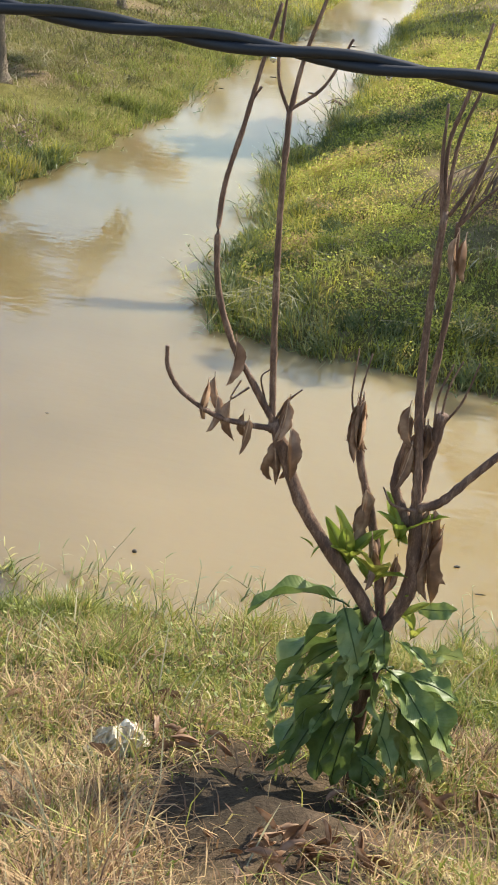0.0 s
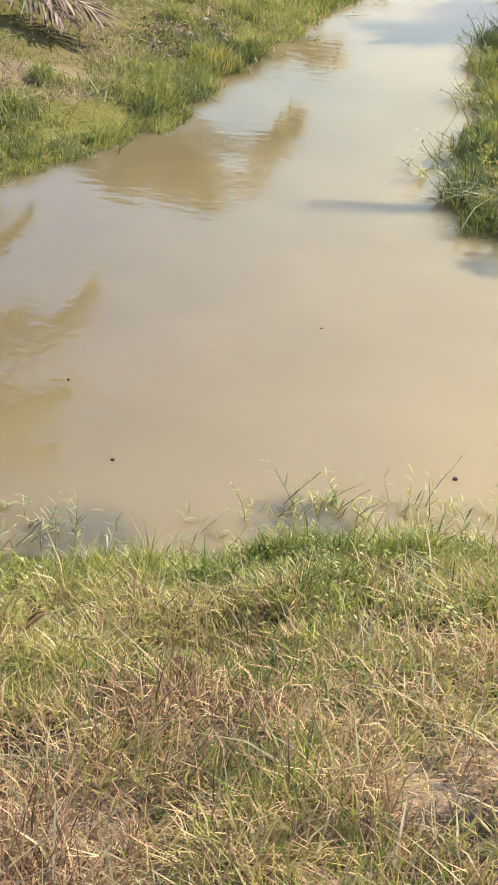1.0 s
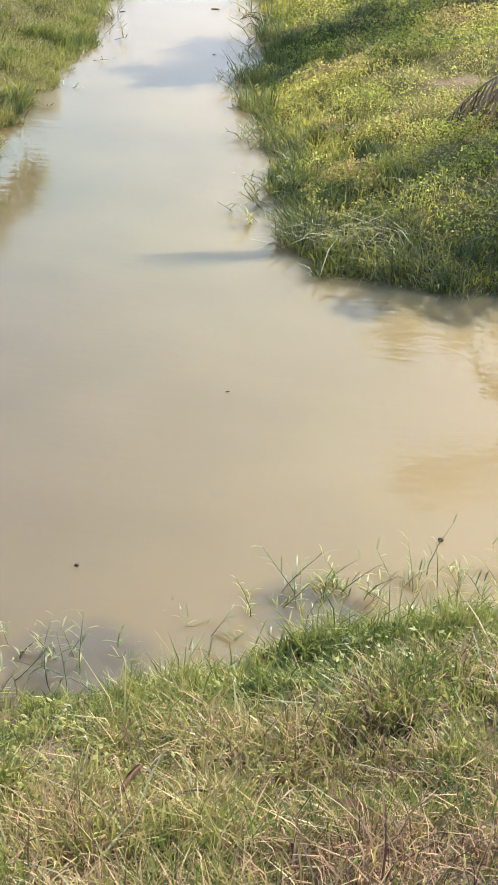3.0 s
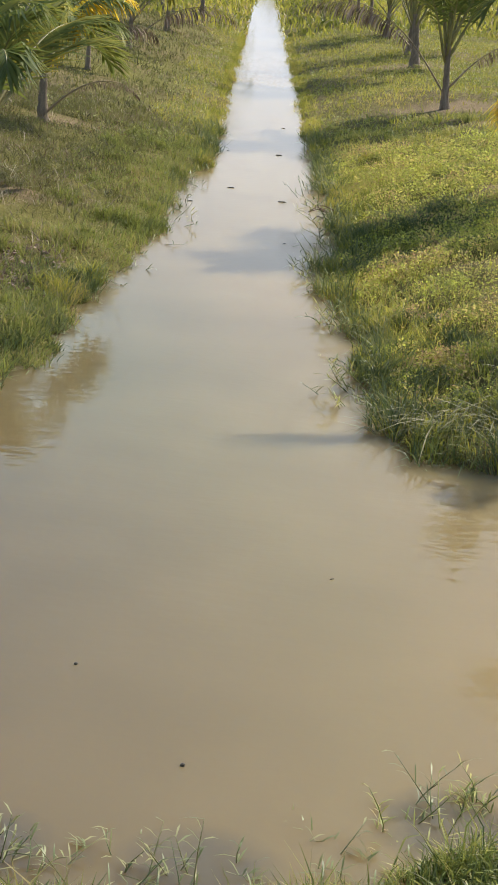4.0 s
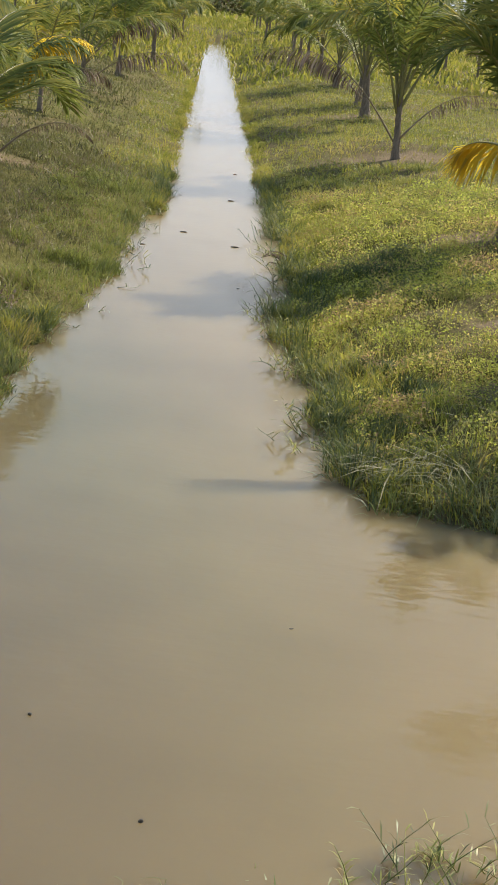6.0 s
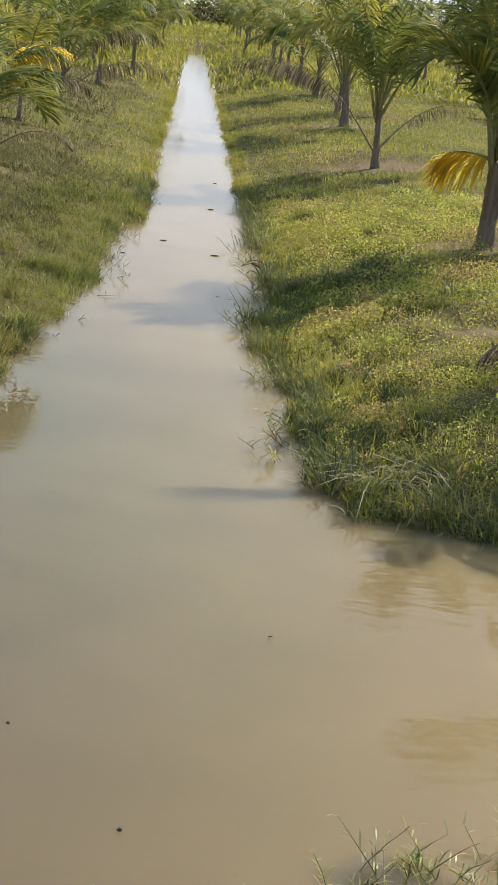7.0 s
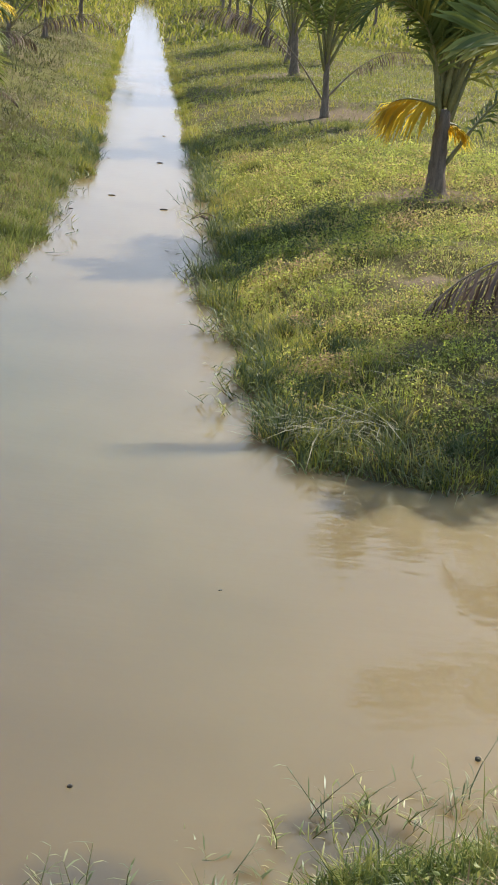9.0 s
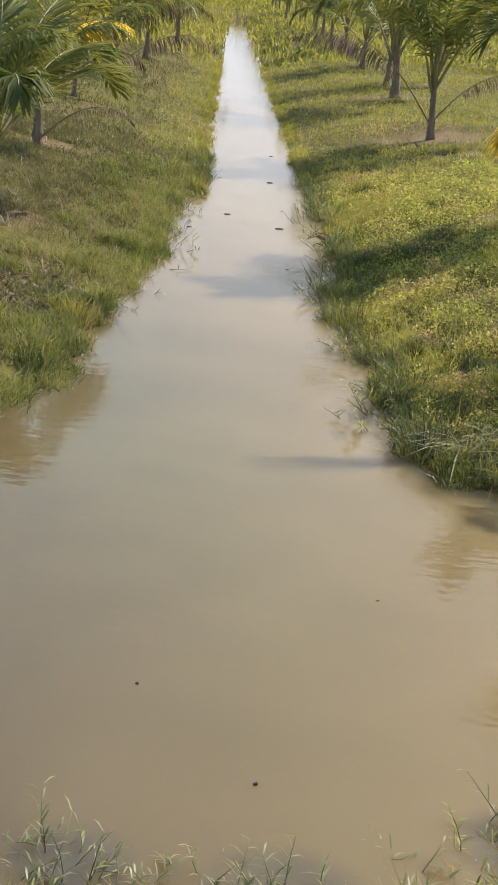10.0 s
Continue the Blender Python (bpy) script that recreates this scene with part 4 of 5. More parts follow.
def palm_at(x, y, seed, label, trunk=0.75, thick=0.13, fronds=9, length=2.6, extra=(), spin=0.0, steep=50, group="coconut palms along the ditch", skip=(), tip=0.0, fat=0.02):
    """A young coconut palm; extra: more fronds as (start height, az, el, length, droop, kind, leaf).
    tip: degrees by which the trunk leans; a stiff frond is a green one whose leaflets hang little, a fan one that has turned on its edge."""
    rng = np.random.default_rng(seed)
    z = float(height(x, y)[0])
    palm = new("coconut_palm")
    palm.location = (x, y, z - 0.03)
    tagged(palm, label, "palm tree", group)
    h = np.linspace(0, trunk, 14)
    r = thick * (0.58 + 0.50 * np.exp(-h / 0.13)) * (1 + 0.10 * np.sin(h * 46)) * np.linspace(1, 0.8, 14)
    lean = np.stack([0.018 * np.sin(h * 2 + seed), 0.018 * np.cos(h * 2.3 + seed), h], 1)
    lean[:, :2] -= lean[0, :2]
    lean[:, 0] += h * math.tan(radians(tip))
    pile = Pile()
    pile.tube(lean, r, 10, 0.06, rng)
    part("trunk", pile.mesh("trunk", TRUNK), palm)
    for k in range(fronds):
        if k in skip:
            continue
        f = k / max(1, fronds - 1)
        a = spin + k * 137.5 + rng.normal(0, 10)
        o = np.array([math.cos(radians(a)), math.sin(radians(a)), 0]) * thick * 0.22
        start = np.array([lean[-1, 0], lean[-1, 1], trunk * (0.68 + 0.30 * f)]) + o
        frond(palm, rng, start, a, steep + (85 - steep) * f + rng.normal(0, 4), length * rng.uniform(0.88, 1.1) * (0.85 + 0.2 * math.sin(f * 3)), 72 + steep - 50 * f + rng.normal(0, 10), "green", 0.23 * length, fat=fat)
    for hs, a, e, ln, dr, kind, lf in extra:
        o = np.array([math.cos(radians(a)), math.sin(radians(a)), 0]) * thick * 0.22
        frond(palm, rng, np.array([hs * math.tan(radians(tip)), 0, hs]) + o, a, e, ln, dr, kind, lf, {"dead": 0.35, "yellow": 0.12, "green": 0.26, "stiff": 0.26, "fan": 0.26}[kind], 52 if kind == "dead" else 40 if kind == "yellow" else 54, fat)
    return palm


PALM = "young coconut palm with arching green fronds in grass"
palm_at(0.80, 17.4, 11, "young coconut palm with a drooping yellow frond", 0.88, 0.148, 4, 2.5,
        [(0.9, 186, 16, 0.52, 50, "yellow", 0.52), (0.75, 5, 5, 0.2, 70, "yellow", 0.28), (0.30, 5, 58, 1.9, 80, "green", 0.4), (0.75, 200, 80, 1.75, 150, "stiff", 0.5), (0.85, 155, 78, 1.85, 145, "stiff", 0.5),
         (0.9, 180, 86, 2.1, 22, "green", 0.6), (0.9, 200, 84, 2.0, 30, "green", 0.6), (0.9, 150, 86, 2.2, 50, "green", 0.55), (0.9, 60, 76, 2.3, 75, "green", 0.55), (0.9, 20, 74, 2.3, 70, "green", 0.55), (0.9, 330, 72, 2.2, 80, "green", 0.55), (0.9, 100, 74, 2.2, 90, "green", 0.55), (0.92, 95, 84, 2.0, 60, "green", 0.55), (0.92, 5, 82, 2.0, 55, "green", 0.55), (0.92, 275, 84, 1.9, 60, "green", 0.55)],
        30, steep=76, skip=(1,), tip=-3, fat=0.026)
palm_at(1.27, 24.5, 12, "young coconut palm with a withered brown frond bent towards the ditch", 0.95, 0.085, 10, 2.3, [(0.25, 178, 54, 2.6, 88, "dead", 0.30), (0.3, 10, 50, 1.7, 75, "dead", 0.2)], 70, steep=66, tip=-6)
palm_at(2.28, 31.8, 13, PALM, 1.0, 0.13, 10, 2.5, [(0.35, 176, 40, 2.2, 70, "dead", 0.34)], 10, steep=60, tip=-6)
palm_at(1.6, 12.9, 14, "young coconut palm with withered fronds beside the water", 0.95, 0.13, 0, 2.4,
        [(0.10, 191, 19, 3.03, 100, "dead", 0.44), (0.08, 187, 17, 2.9, 100, "dead", 0.40), (0.95, 197, 26.5, 2.5, 34, "fan", 0.66), (0.85, 194, 30, 2.0, 84, "green", 0.55), (0.8, 190, 28, 1.8, 60, "green", 0.55), (0.85, 222, 40, 2.35, 60, "green", 0.5), (0.8, 236, 50, 2.2, 80, "green", 0.5),
         (0.85, 20, 70, 2.4, 80, "green", 0.48), (0.85, 75, 66, 2.4, 90, "green", 0.48), (0.9, 125, 74, 2.5, 75, "green", 0.48), (0.9, 300, 76, 2.2, 70, "green", 0.45), (0.8, 340, 62, 2.4, 90, "green", 0.48)])
palm_at(-4.5, 15.6, 15, "young coconut palm near the ditch with dry lower fronds", 0.7, 0.12, 0, 2.4,
        [(0.45, 250, 25, 1.4, 80, "dead", 0.3), (0.66, 62, 42, 2.1, 100, "stiff", 0.46), (0.68, 71, 52, 2.25, 78, "stiff", 0.46), (0.66, 50, 40, 1.7, 90, "stiff", 0.46), (0.7, 90, 80, 1.3, 60, "green", 0.46), (0.7, 330, 80, 1.0, 60, "green", 0.44), (0.7, 200, 78, 1.0, 60, "green", 0.44),
         (0.68, 178, 64, 1.3, 110, "green", 0.46), (0.66, 165, 48, 1.35, 95, "green", 0.46), (0.68, 120, 58, 1.7, 95, "green", 0.48), (0.68, 285, 58, 1.2, 115, "green", 0.45), (0.68, 235, 60, 1.2, 110, "green", 0.45)])
palm_at(-4.22, 20.5, 16, "young coconut palm with a yellowing frond and a bent dry stalk", 0.62, 0.085, 0, 2.2,
        [(0.12, 0, 46, 1.25, 100, "dead", 0.10), (0.6, 8, 74, 1.4, 95, "yellow", 0.42), (0.6, 30, 78, 1.2, 80, "yellow", 0.34), (0.6, 355, 70, 1.3, 100, "green", 0.42), (0.6, 340, 60, 1.15, 110, "green", 0.42), (0.6, 90, 70, 1.2, 90, "green", 0.42), (0.6, 140, 62, 1.3, 100, "green", 0.42), (0.6, 185, 58, 1.35, 110, "green", 0.42), (0.6, 230, 62, 1.2, 110, "green", 0.42), (0.62, 280, 72, 1.0, 90, "green", 0.4)])
palm_at(-3.8, 26.8, 17, PALM, 0.6, 0.058, 8, 1.7, [(0.4, 10, 40, 1.2, 95, "dead", 0.28), (0.5, 200, 42, 1.1, 110, "dead", 0.3)], 100)
palm_at(-3.1, 32.2, 18, "young coconut palm with long withered fronds reaching the ditch", 0.8, 0.08, 9, 2.2, [(0.15, 352, 44, 2.3, 88, "dead", 0.34), (0.5, 5, 56, 2.3, 100, "dead", 0.34), (0.4, 190, 40, 1.0, 110, "dead", 0.3)], 60)
palm_at(-6.6, 11.9, 19, PALM, 0.9, 0.15, 5, 2.5,
        [(0.9, 0, 27, 2.25, 85, "stiff", 0.66), (0.9, 354, 42, 2.2, 70, "stiff", 0.66), (0.9, 6, 48, 2.2, 75, "stiff", 0.66), (0.9, 0, 60, 2.5, 70, "green", 0.66), (0.9, 348, 30, 1.9, 85, "green", 0.66), (0.7, 4, 12, 1.7, 60, "green", 0.6)], 140, steep=60)

fallen = new("fallen_palm_frond")
fallen.location = (-5.7, 13.45, float(height(-5.7, 13.45)[0]) + 0.05)
tagged(fallen, "withered brown palm frond lying on bare soil", "palm frond")
frond(fallen, np.random.default_rng(8), np.array([0.0, 0, 0]), -14, 16, 1.15, 42, "fallen", 0.36, 0.35, 34, 0.035)
frond(fallen, np.random.default_rng(9), np.array([0.05, 0.1, 0.02]), -34, 12, 1.0, 36, "fallen", 0.32, 0.35, 30, 0.03)

far_places = []
for row, (ox, first) in enumerate(((3.1, 36.0), (9.3, 33.0), (9.3, 26.5), (-2.4, 39.2), (-8.6, 29.5), (15.5, 40), (-14.8, 38))):
    last = first + 1 if row == 2 else 122
    yy = first
    while yy < last:
        far_places.append((float(canal_x(yy)) + ox, yy))
        yy += 6.3
models = [palm_at(far_places[k][0], far_places[k][1], 31 + k, PALM, 0.85, 0.095, 9, 2.4, [(0.5, 200 - 160 * (k % 2), 45, 1.8, 85, "dead", 0.28)] if k == 1 else (), 40 * k) for k in range(4)]
prng = random.Random(5)
for k, (px, py) in enumerate(far_places[4:]):
    px, py = px + prng.uniform(-0.5, 0.5), py + prng.uniform(-0.7, 0.7)
    m = models[k % 4]
    copy_thing(m, pose(px, py, float(height(px, py)[0]) - 0.03, 0, 0, prng.uniform(0, 360)) @ Matrix.Scale(prng.uniform(0.85, 1.15), 4))


# ---------------------------------------------------------------- the shrub on the near bank
BASE = np.array([-0.99, 5.45, float(height(-0.99, 5.45)[0])])
shrub = new("shrub")
shrub.location = tuple(BASE)
tagged(shrub, "half-dead shrub, bare brown stems, broad green leaves below", "shrub")
srng = np.random.default_rng(3)


def branch(name, points, r0, r1, parent=shrub, label="", knots=0.07):
    path = smooth_path(points, 8) - BASE
    k = len(path)
    rad = np.linspace(r0, r1, k) * (1 + knots * srng.normal(0, 1, k))
    pile = Pile()
    pile.tube(path, rad, 8, 0.04, srng)
    return part(name, pile.mesh(name, BARK), parent, label)


zb = BASE[2] - 0.05
stem = branch("main_stem", [(-0.99, 5.45, zb), (-1.0, 5.46, 0.80), (-0.98, 5.45, 0.96), (-0.975, 5.45, 1.08)], 0.022, 0.020)
limb_a = branch("limb", [(-0.985, 5.45, 1.03), (-1.05, 5.44, 1.16), (-1.21, 5.42, 1.38), (-1.315, 5.42, 1.61)], 0.020, 0.015)
limb_b = branch("limb", [(-0.98, 5.46, 1.05), (-1.0, 5.47, 1.18), (-1.045, 5.48, 1.36), (-1.09, 5.48, 1.50), (-1.115, 5.48, 1.63)], 0.014, 0.009)
limb_c = branch("limb", [(-0.975, 5.45, 1.06), (-0.93, 5.45, 1.17), (-0.925, 5.45, 1.28), (-0.94, 5.45, 1.42)], 0.021, 0.018)
twig_1 = branch("twig", [(-1.315, 5.42, 1.58), (-1.335, 5.42, 1.81), (-1.355, 5.43, 2.10), (-1.36, 5.43, 2.35)], 0.0085, 0.0065, limb_a)
branch("twig", [(-1.36, 5.43, 2.34), (-1.34, 5.44, 2.47), (-1.30, 5.44, 2.62), (-1.28, 5.44, 2.72)], 0.0055, 0.003, limb_a)
branch("twig", [(-1.36, 5.43, 2.34), (-1.393, 5.42, 2.43), (-1.392, 5.42, 2.58), (-1.38, 5.42, 2.7)], 0.0045, 0.0025, limb_a)
branch("twig", [(-1.36, 5.43, 2.35), (-1.29, 5.44, 2.41), (-1.24, 5.45, 2.515)], 0.0042, 0.003, limb_a)
branch("twig", [(-1.31, 5.42, 1.60), (-1.38, 5.40, 1.72), (-1.435, 5.40, 1.81), (-1.482, 5.40, 1.96), (-1.487, 5.40, 2.15), (-1.455, 5.40, 2.31), (-1.43, 5.40, 2.44), (-1.40, 5.40, 2.58)], 0.0095, 0.004, limb_a)
branch("twig", [(-1.455, 5.40, 2.30), (-1.445, 5.40, 2.36), (-1.425, 5.40, 2.40)], 0.004, 0.003, limb_a)
branch("twig", [(-1.31, 5.42, 1.59), (-1.38, 5.38, 1.61), (-1.455, 5.36, 1.632), (-1.535, 5.36, 1.68), (-1.572, 5.36, 1.735), (-1.578, 5.36, 1.79)], 0.008, 0.005, limb_a)
branch("twig", [(-1.38, 5.39, 1.70), (-1.42, 5.38, 1.67), (-1.40, 5.38, 1.72)], 0.003, 0.002, limb_a)
branch("twig", [(-1.315, 5.42, 1.6), (-1.29, 5.42, 1.66), (-1.255, 5.42, 1.70)], 0.004, 0.002, limb_a)
branch("twig", [(-1.34, 5.42, 1.66), (-1.355, 5.41, 1.72), (-1.335, 5.41, 1.745)], 0.0025, 0.002, limb_a)
branch("twig", [(-1.115, 5.48, 1.60), (-1.135, 5.48, 1.68), (-1.133, 5.48, 1.80)], 0.003, 0.002, limb_b)
branch("twig", [(-1.115, 5.48, 1.62), (-1.113, 5.48, 1.70), (-1.10, 5.48, 1.79)], 0.003, 0.002, limb_b)
twig_c = branch("twig", [(-0.94, 5.45, 1.40), (-0.955, 5.45, 1.55), (-0.975, 5.45, 1.70), (-0.985, 5.46, 1.90), (-0.985, 5.46, 2.16)], 0.0125, 0.008, limb_c)
branch("twig", [(-0.985, 5.46, 2.12), (-1.008, 5.46, 2.26), (-1.015, 5.46, 2.40)], 0.006, 0.003, limb_c)
branch("twig", [(-0.985, 5.46, 2.14), (-1.0, 5.47, 2.30), (-0.975, 5.47, 2.42), (-0.945, 5.47, 2.58)], 0.006, 0.0035, limb_c)
branch("twig", [(-0.985, 5.46, 2.14), (-0.98, 5.45, 2.32), (-0.945, 5.45, 2.45)], 0.005, 0.003, limb_c)
branch("twig", [(-0.975, 5.46, 2.15), (-0.93, 5.46, 2.24), (-0.87, 5.46, 2.42)], 0.005, 0.003, limb_c)
branch("twig", [(-0.95, 5.46, 2.13), (-0.90, 5.46, 2.20), (-0.84, 5.46, 2.27)], 0.005, 0.003, limb_c)
branch("twig", [(-0.95, 5.46, 2.13), (-0.915, 5.46, 2.27), (-0.895, 5.46, 2.40)], 0.004, 0.0025, limb_c)
limb_d = branch("limb", [(-0.935, 5.44, 1.42), (-0.885, 5.43, 1.45), (-0.82, 5.43, 1.53), (-0.70, 5.42, 1.68)], 0.013, 0.009)
limb_e = branch("limb", [(-0.94, 5.47, 1.43), (-0.93, 5.48, 1.53), (-0.91, 5.48, 1.66)], 0.017, 0.014)
branch("limb", [(-0.95, 5.46, 1.36), (-1.0, 5.48, 1.46), (-0.985, 5.49, 1.58)], 0.014, 0.010)
branch("twig", [(-0.96, 5.49, 1.62), (-0.945, 5.49, 1.80), (-0.94, 5.49, 1.98), (-0.95, 5.49, 2.13)], 0.009, 0.006, limb_e)
branch("twig", [(-0.91, 5.48, 1.63), (-0.87, 5.48, 1.70), (-0.845, 5.48, 1.80)], 0.004, 0.002, limb_e)
branch("twig", [(-0.925, 5.48, 1.60), (-0.93, 5.48, 1.70), (-0.905, 5.48, 1.79)], 0.004, 0.002, limb_e)
branch("twig", [(-0.915, 5.48, 1.62), (-0.91, 5.48, 1.72), (-0.885, 5.48, 1.80)], 0.0035, 0.002, limb_e)
branch("twig", [(-0.93, 5.44, 1.41), (-1.0, 5.43, 1.425), (-1.03, 5.43, 1.47)], 0.005, 0.002, limb_c)


def leaf_mesh(name, mat, length=1.0, width=0.3, droop=0.5, fold=0.25, curl=0.0, wave=0.03, seed=0, rows=10, notch=0.0):
    """A pointed leaf along +x with a folded midrib; length 1 and scaled by its object."""
    r = np.random.default_rng(seed)
    t = np.linspace(0, 1, rows)
    ang = -droop * t ** 1.3
    step = np.stack([np.cos(ang), 0 * t, np.sin(ang)], 1) / (rows - 1)
    mid = np.concatenate([[[0, 0, 0]], np.cumsum(step[:-1], 0)])
    w = width * 0.5 * np.sin(np.pi * np.clip(t, 0, 1) ** 0.8) ** 0.75
    w = w * (1 + 0.12 * np.sin(t * 9 + seed * 2.1) * (notch > 0)) + notch * width * (np.arange(rows) % 2)
    w[0], w[-1] = 0.012, 0.004
    nrm = np.stack([-np.sin(ang), 0 * t, np.cos(ang)], 1)
    cols = []
    for u in (-1, -0.5, 0, 0.5, 1):
        a = abs(u) * (fold + curl * abs(u))
        off = nrm * (w * abs(u) * np.sin(a) + wave * width * abs(u) * np.sin(t * 17 + u * 2 + seed) * (w > 0.02))[:, None]
        cols.append(mid + np.array([0, 1.0, 0]) * (np.sign(u) * w * abs(u) * np.cos(a))[:, None] + off + np.array([0, 1, 0]) * curl * 0.06 * np.sin(t * 5 + seed)[:, None])
    v = np.stack(cols, 1).reshape(-1, 3) * length
    i, j = np.meshgrid(np.arange(rows - 1), np.arange(4), indexing="ij")
    q = np.stack([i * 5 + j, i * 5 + j + 1, (i + 1) * 5 + j + 1, (i + 1) * 5 + j], -1).reshape(-1, 4)
    pile = Pile()
    pile.add(v, q)
    pile.tube(mid * length + nrm * 0.006, np.linspace(0.016, 0.004, rows) * length, 5)
    pile.tube([(-0.14, 0, -0.02), (-0.06, 0, 0.0), (0, 0, 0)], [0.012, 0.01, 0.013], 5)
    return pile.mesh(name, mat)


GREEN_LEAVES = [leaf_mesh("leaf", SHRUB_LEAF, 1, wd, dr, fo, 0.2, wv, k, 19, 0.02) for k, (dr, fo, wd, wv) in enumerate(((0.5, 0.3, 0.38, 0.10), (0.9, 0.2, 0.42, 0.14), (1.3, 0.4, 0.34, 0.09), (0.25, 0.5, 0.33, 0.12), (1.0, 0.1, 0.46, 0.16)))]
YOUNG_LEAVES = [leaf_mesh("leaf", SHRUB_YOUNG, 1, 0.34, 0.4, 0.45, 0.1, 0.04, k) for k in range(2)]
DRY_LEAVES = [leaf_mesh("dead_leaf", DEAD_LEAF, 1, 0.46, dr, 0.9, 0.5, 0.05, k) for k, dr in enumerate((0.4, 0.7, -0.4))]


def put_leaf(me, at, az, el, size, roll=0.0, label=""):
    ob = part(me.name.split(".")[0], me, shrub, label)
    ob.matrix_local = Matrix.Translation(Vector(at) - Vector(BASE)) @ pose(0, 0, 0, 0, 0, az) @ pose(0, 0, 0, 0, -el, 0) @ pose(0, 0, 0, roll, 0, 0) @ Matrix.Scale(size, 4)
    return ob


# whorl after whorl of broad leaves at the foot
for k in range(66):
    f = k / 65
    zz = 0.64 + 0.48 * f
    az = k * 137.5 + srng.normal(0, 25)
    reach = srng.uniform(0.02, 0.24) * (1.15 - 0.6 * f)
    o = Vector((math.cos(radians(az)), 0.7 * math.sin(radians(az)), 0)) * reach
    put_leaf(GREEN_LEAVES[int(srng.integers(0, 5))], Vector((-1.0, 5.45, zz)) + o, az + srng.normal(0, 35), srng.uniform(-70, 15), srng.uniform(0.07, 0.16), srng.normal(0, 50))
for x0, z0, az, el, ln, mm, turn in ((-0.94, 0.95, -21, -28, 0.29, 1, 15), (-0.90, 0.84, -40, -30, 0.22, 4, 10), (-0.90, 0.94, -9, 0, 0.16, 1, 20), (-0.96, 0.815, -51, -30, 0.13, 4, 25), (-0.975, 0.95, 206, -12, 0.34, 1, 35),
                                     (-1.08, 1.10, 208, -30, 0.31, 1, 30), (-1.10, 1.14, 187, 18, 0.25, 2, 15), (-1.08, 1.12, -66, -35, 0.18, 4, 20), (-0.965, 0.75, -101, -30, 0.16, 4, 10), (-1.06, 1.04, 160, -35, 0.25, 0, 20),
                                     (-0.97, 1.07, -90, -30, 0.10, 1, 20), (-0.89, 0.88, 12, -30, 0.25, 1, 30), (-0.92, 0.94, -55, -15, 0.19, 4, 20), (-1.07, 0.95, 216, -25, 0.15, 0, 10), (-1.04, 0.82, 230, -40, 0.21, 1, 15),
                                     (-1.08, 0.83, 216, -45, 0.20, 0, 0), (-1.02, 0.79, 248, -40, 0.19, 4, 0), (-0.93, 0.78, -30, -40, 0.17, 1, 10), (-1.0, 1.0, -120, -35, 0.2, 0, 10)):
    put_leaf(GREEN_LEAVES[mm], (x0, 5.43, z0), az, el, ln, turn)
for x0, y0, z0, n, s in ((-1.09, 5.44, 1.25, 8, 0.125), (-1.02, 5.44, 1.20, 8, 0.12), (-0.97, 5.44, 1.33, 6, 0.12), (-0.90, 5.45, 1.06, 5, 0.07), (-0.93, 5.45, 1.12, 4, 0.07), (-1.18, 5.42, 1.28, 2, 0.06)):
    for k in range(n):
        az = k * 360 / n + srng.uniform(-30, 30)
        put_leaf(YOUNG_LEAVES[k % 2], (x0, y0, z0 + srng.uniform(-0.02, 0.02)), az, srng.uniform(25, 78), s * srng.uniform(0.7, 1.25), srng.normal(0, 20), "fresh yellow-green leaf")
for x0, y0, z0, n, s in ((-1.44, 5.40, 1.80, 1, 0.11), (-1.47, 5.37, 1.71, 2, 0.12), (-1.43, 5.38, 1.68, 2, 0.11), (-1.38, 5.38, 1.64, 2, 0.09), (-1.29, 5.41, 1.63, 3, 0.12), (-1.26, 5.42, 1.56, 1, 0.14), (-1.31, 5.41, 1.53, 3, 0.11),
                         (-1.11, 5.47, 1.66, 7, 0.13), (-0.99, 5.46, 1.66, 2, 0.11), (-0.95, 5.47, 1.64, 4, 0.12), (-0.98, 5.47, 1.56, 3, 0.10), (-1.06, 5.47, 1.42, 2, 0.15), (-0.90, 5.44, 1.42, 3, 0.12), (-0.88, 5.45, 1.38, 2, 0.14),
                         (-0.89, 5.44, 1.30, 3, 0.15), (-0.94, 5.44, 2.10, 2, 0.10), (-1.03, 5.44, 1.30, 2, 0.12), (-0.97, 5.46, 1.27, 2, 0.12)):
    for k in range(n):
        put_leaf(DRY_LEAVES[k % 3], (x0 + srng.normal(0, 0.008), y0 + srng.normal(0, 0.01), z0 + srng.normal(0, 0.015)), srng.uniform(0, 360), srng.uniform(-90, -78), s * srng.uniform(0.75, 1.15), srng.uniform(0, 360), "curled brown withered leaf")

# ---------------------------------------------------------------- twisted overhead cable
cable = new("overhead_cable")
cable.location = (-1.33, 3.63, 2.77)
tagged(cable, "black twisted overhead cable with hanging raindrops", "cable")
L = np.linspace(-9, 9, 620)
for k in range(2):
    pile = Pile()
    ph = L * 2 * np.pi / 0.266 + k * np.pi + 0.6
    pile.tube(np.stack([L, 0.004 * L + 0.0052 * np.sin(ph), -0.036 * L + 0.004 * L ** 2 + 0.0052 * np.cos(ph)], 1), np.full(620, 0.0058), 9)
    part("strand", pile.mesh("strand", CABLE), cable)
DROP, nt, lk, p = nodes_of("raindrop")
p.inputs["Transmission Weight"].default_value, p.inputs["Roughness"].default_value, p.inputs["IOR"].default_value = 1.0, 0.0, 1.33
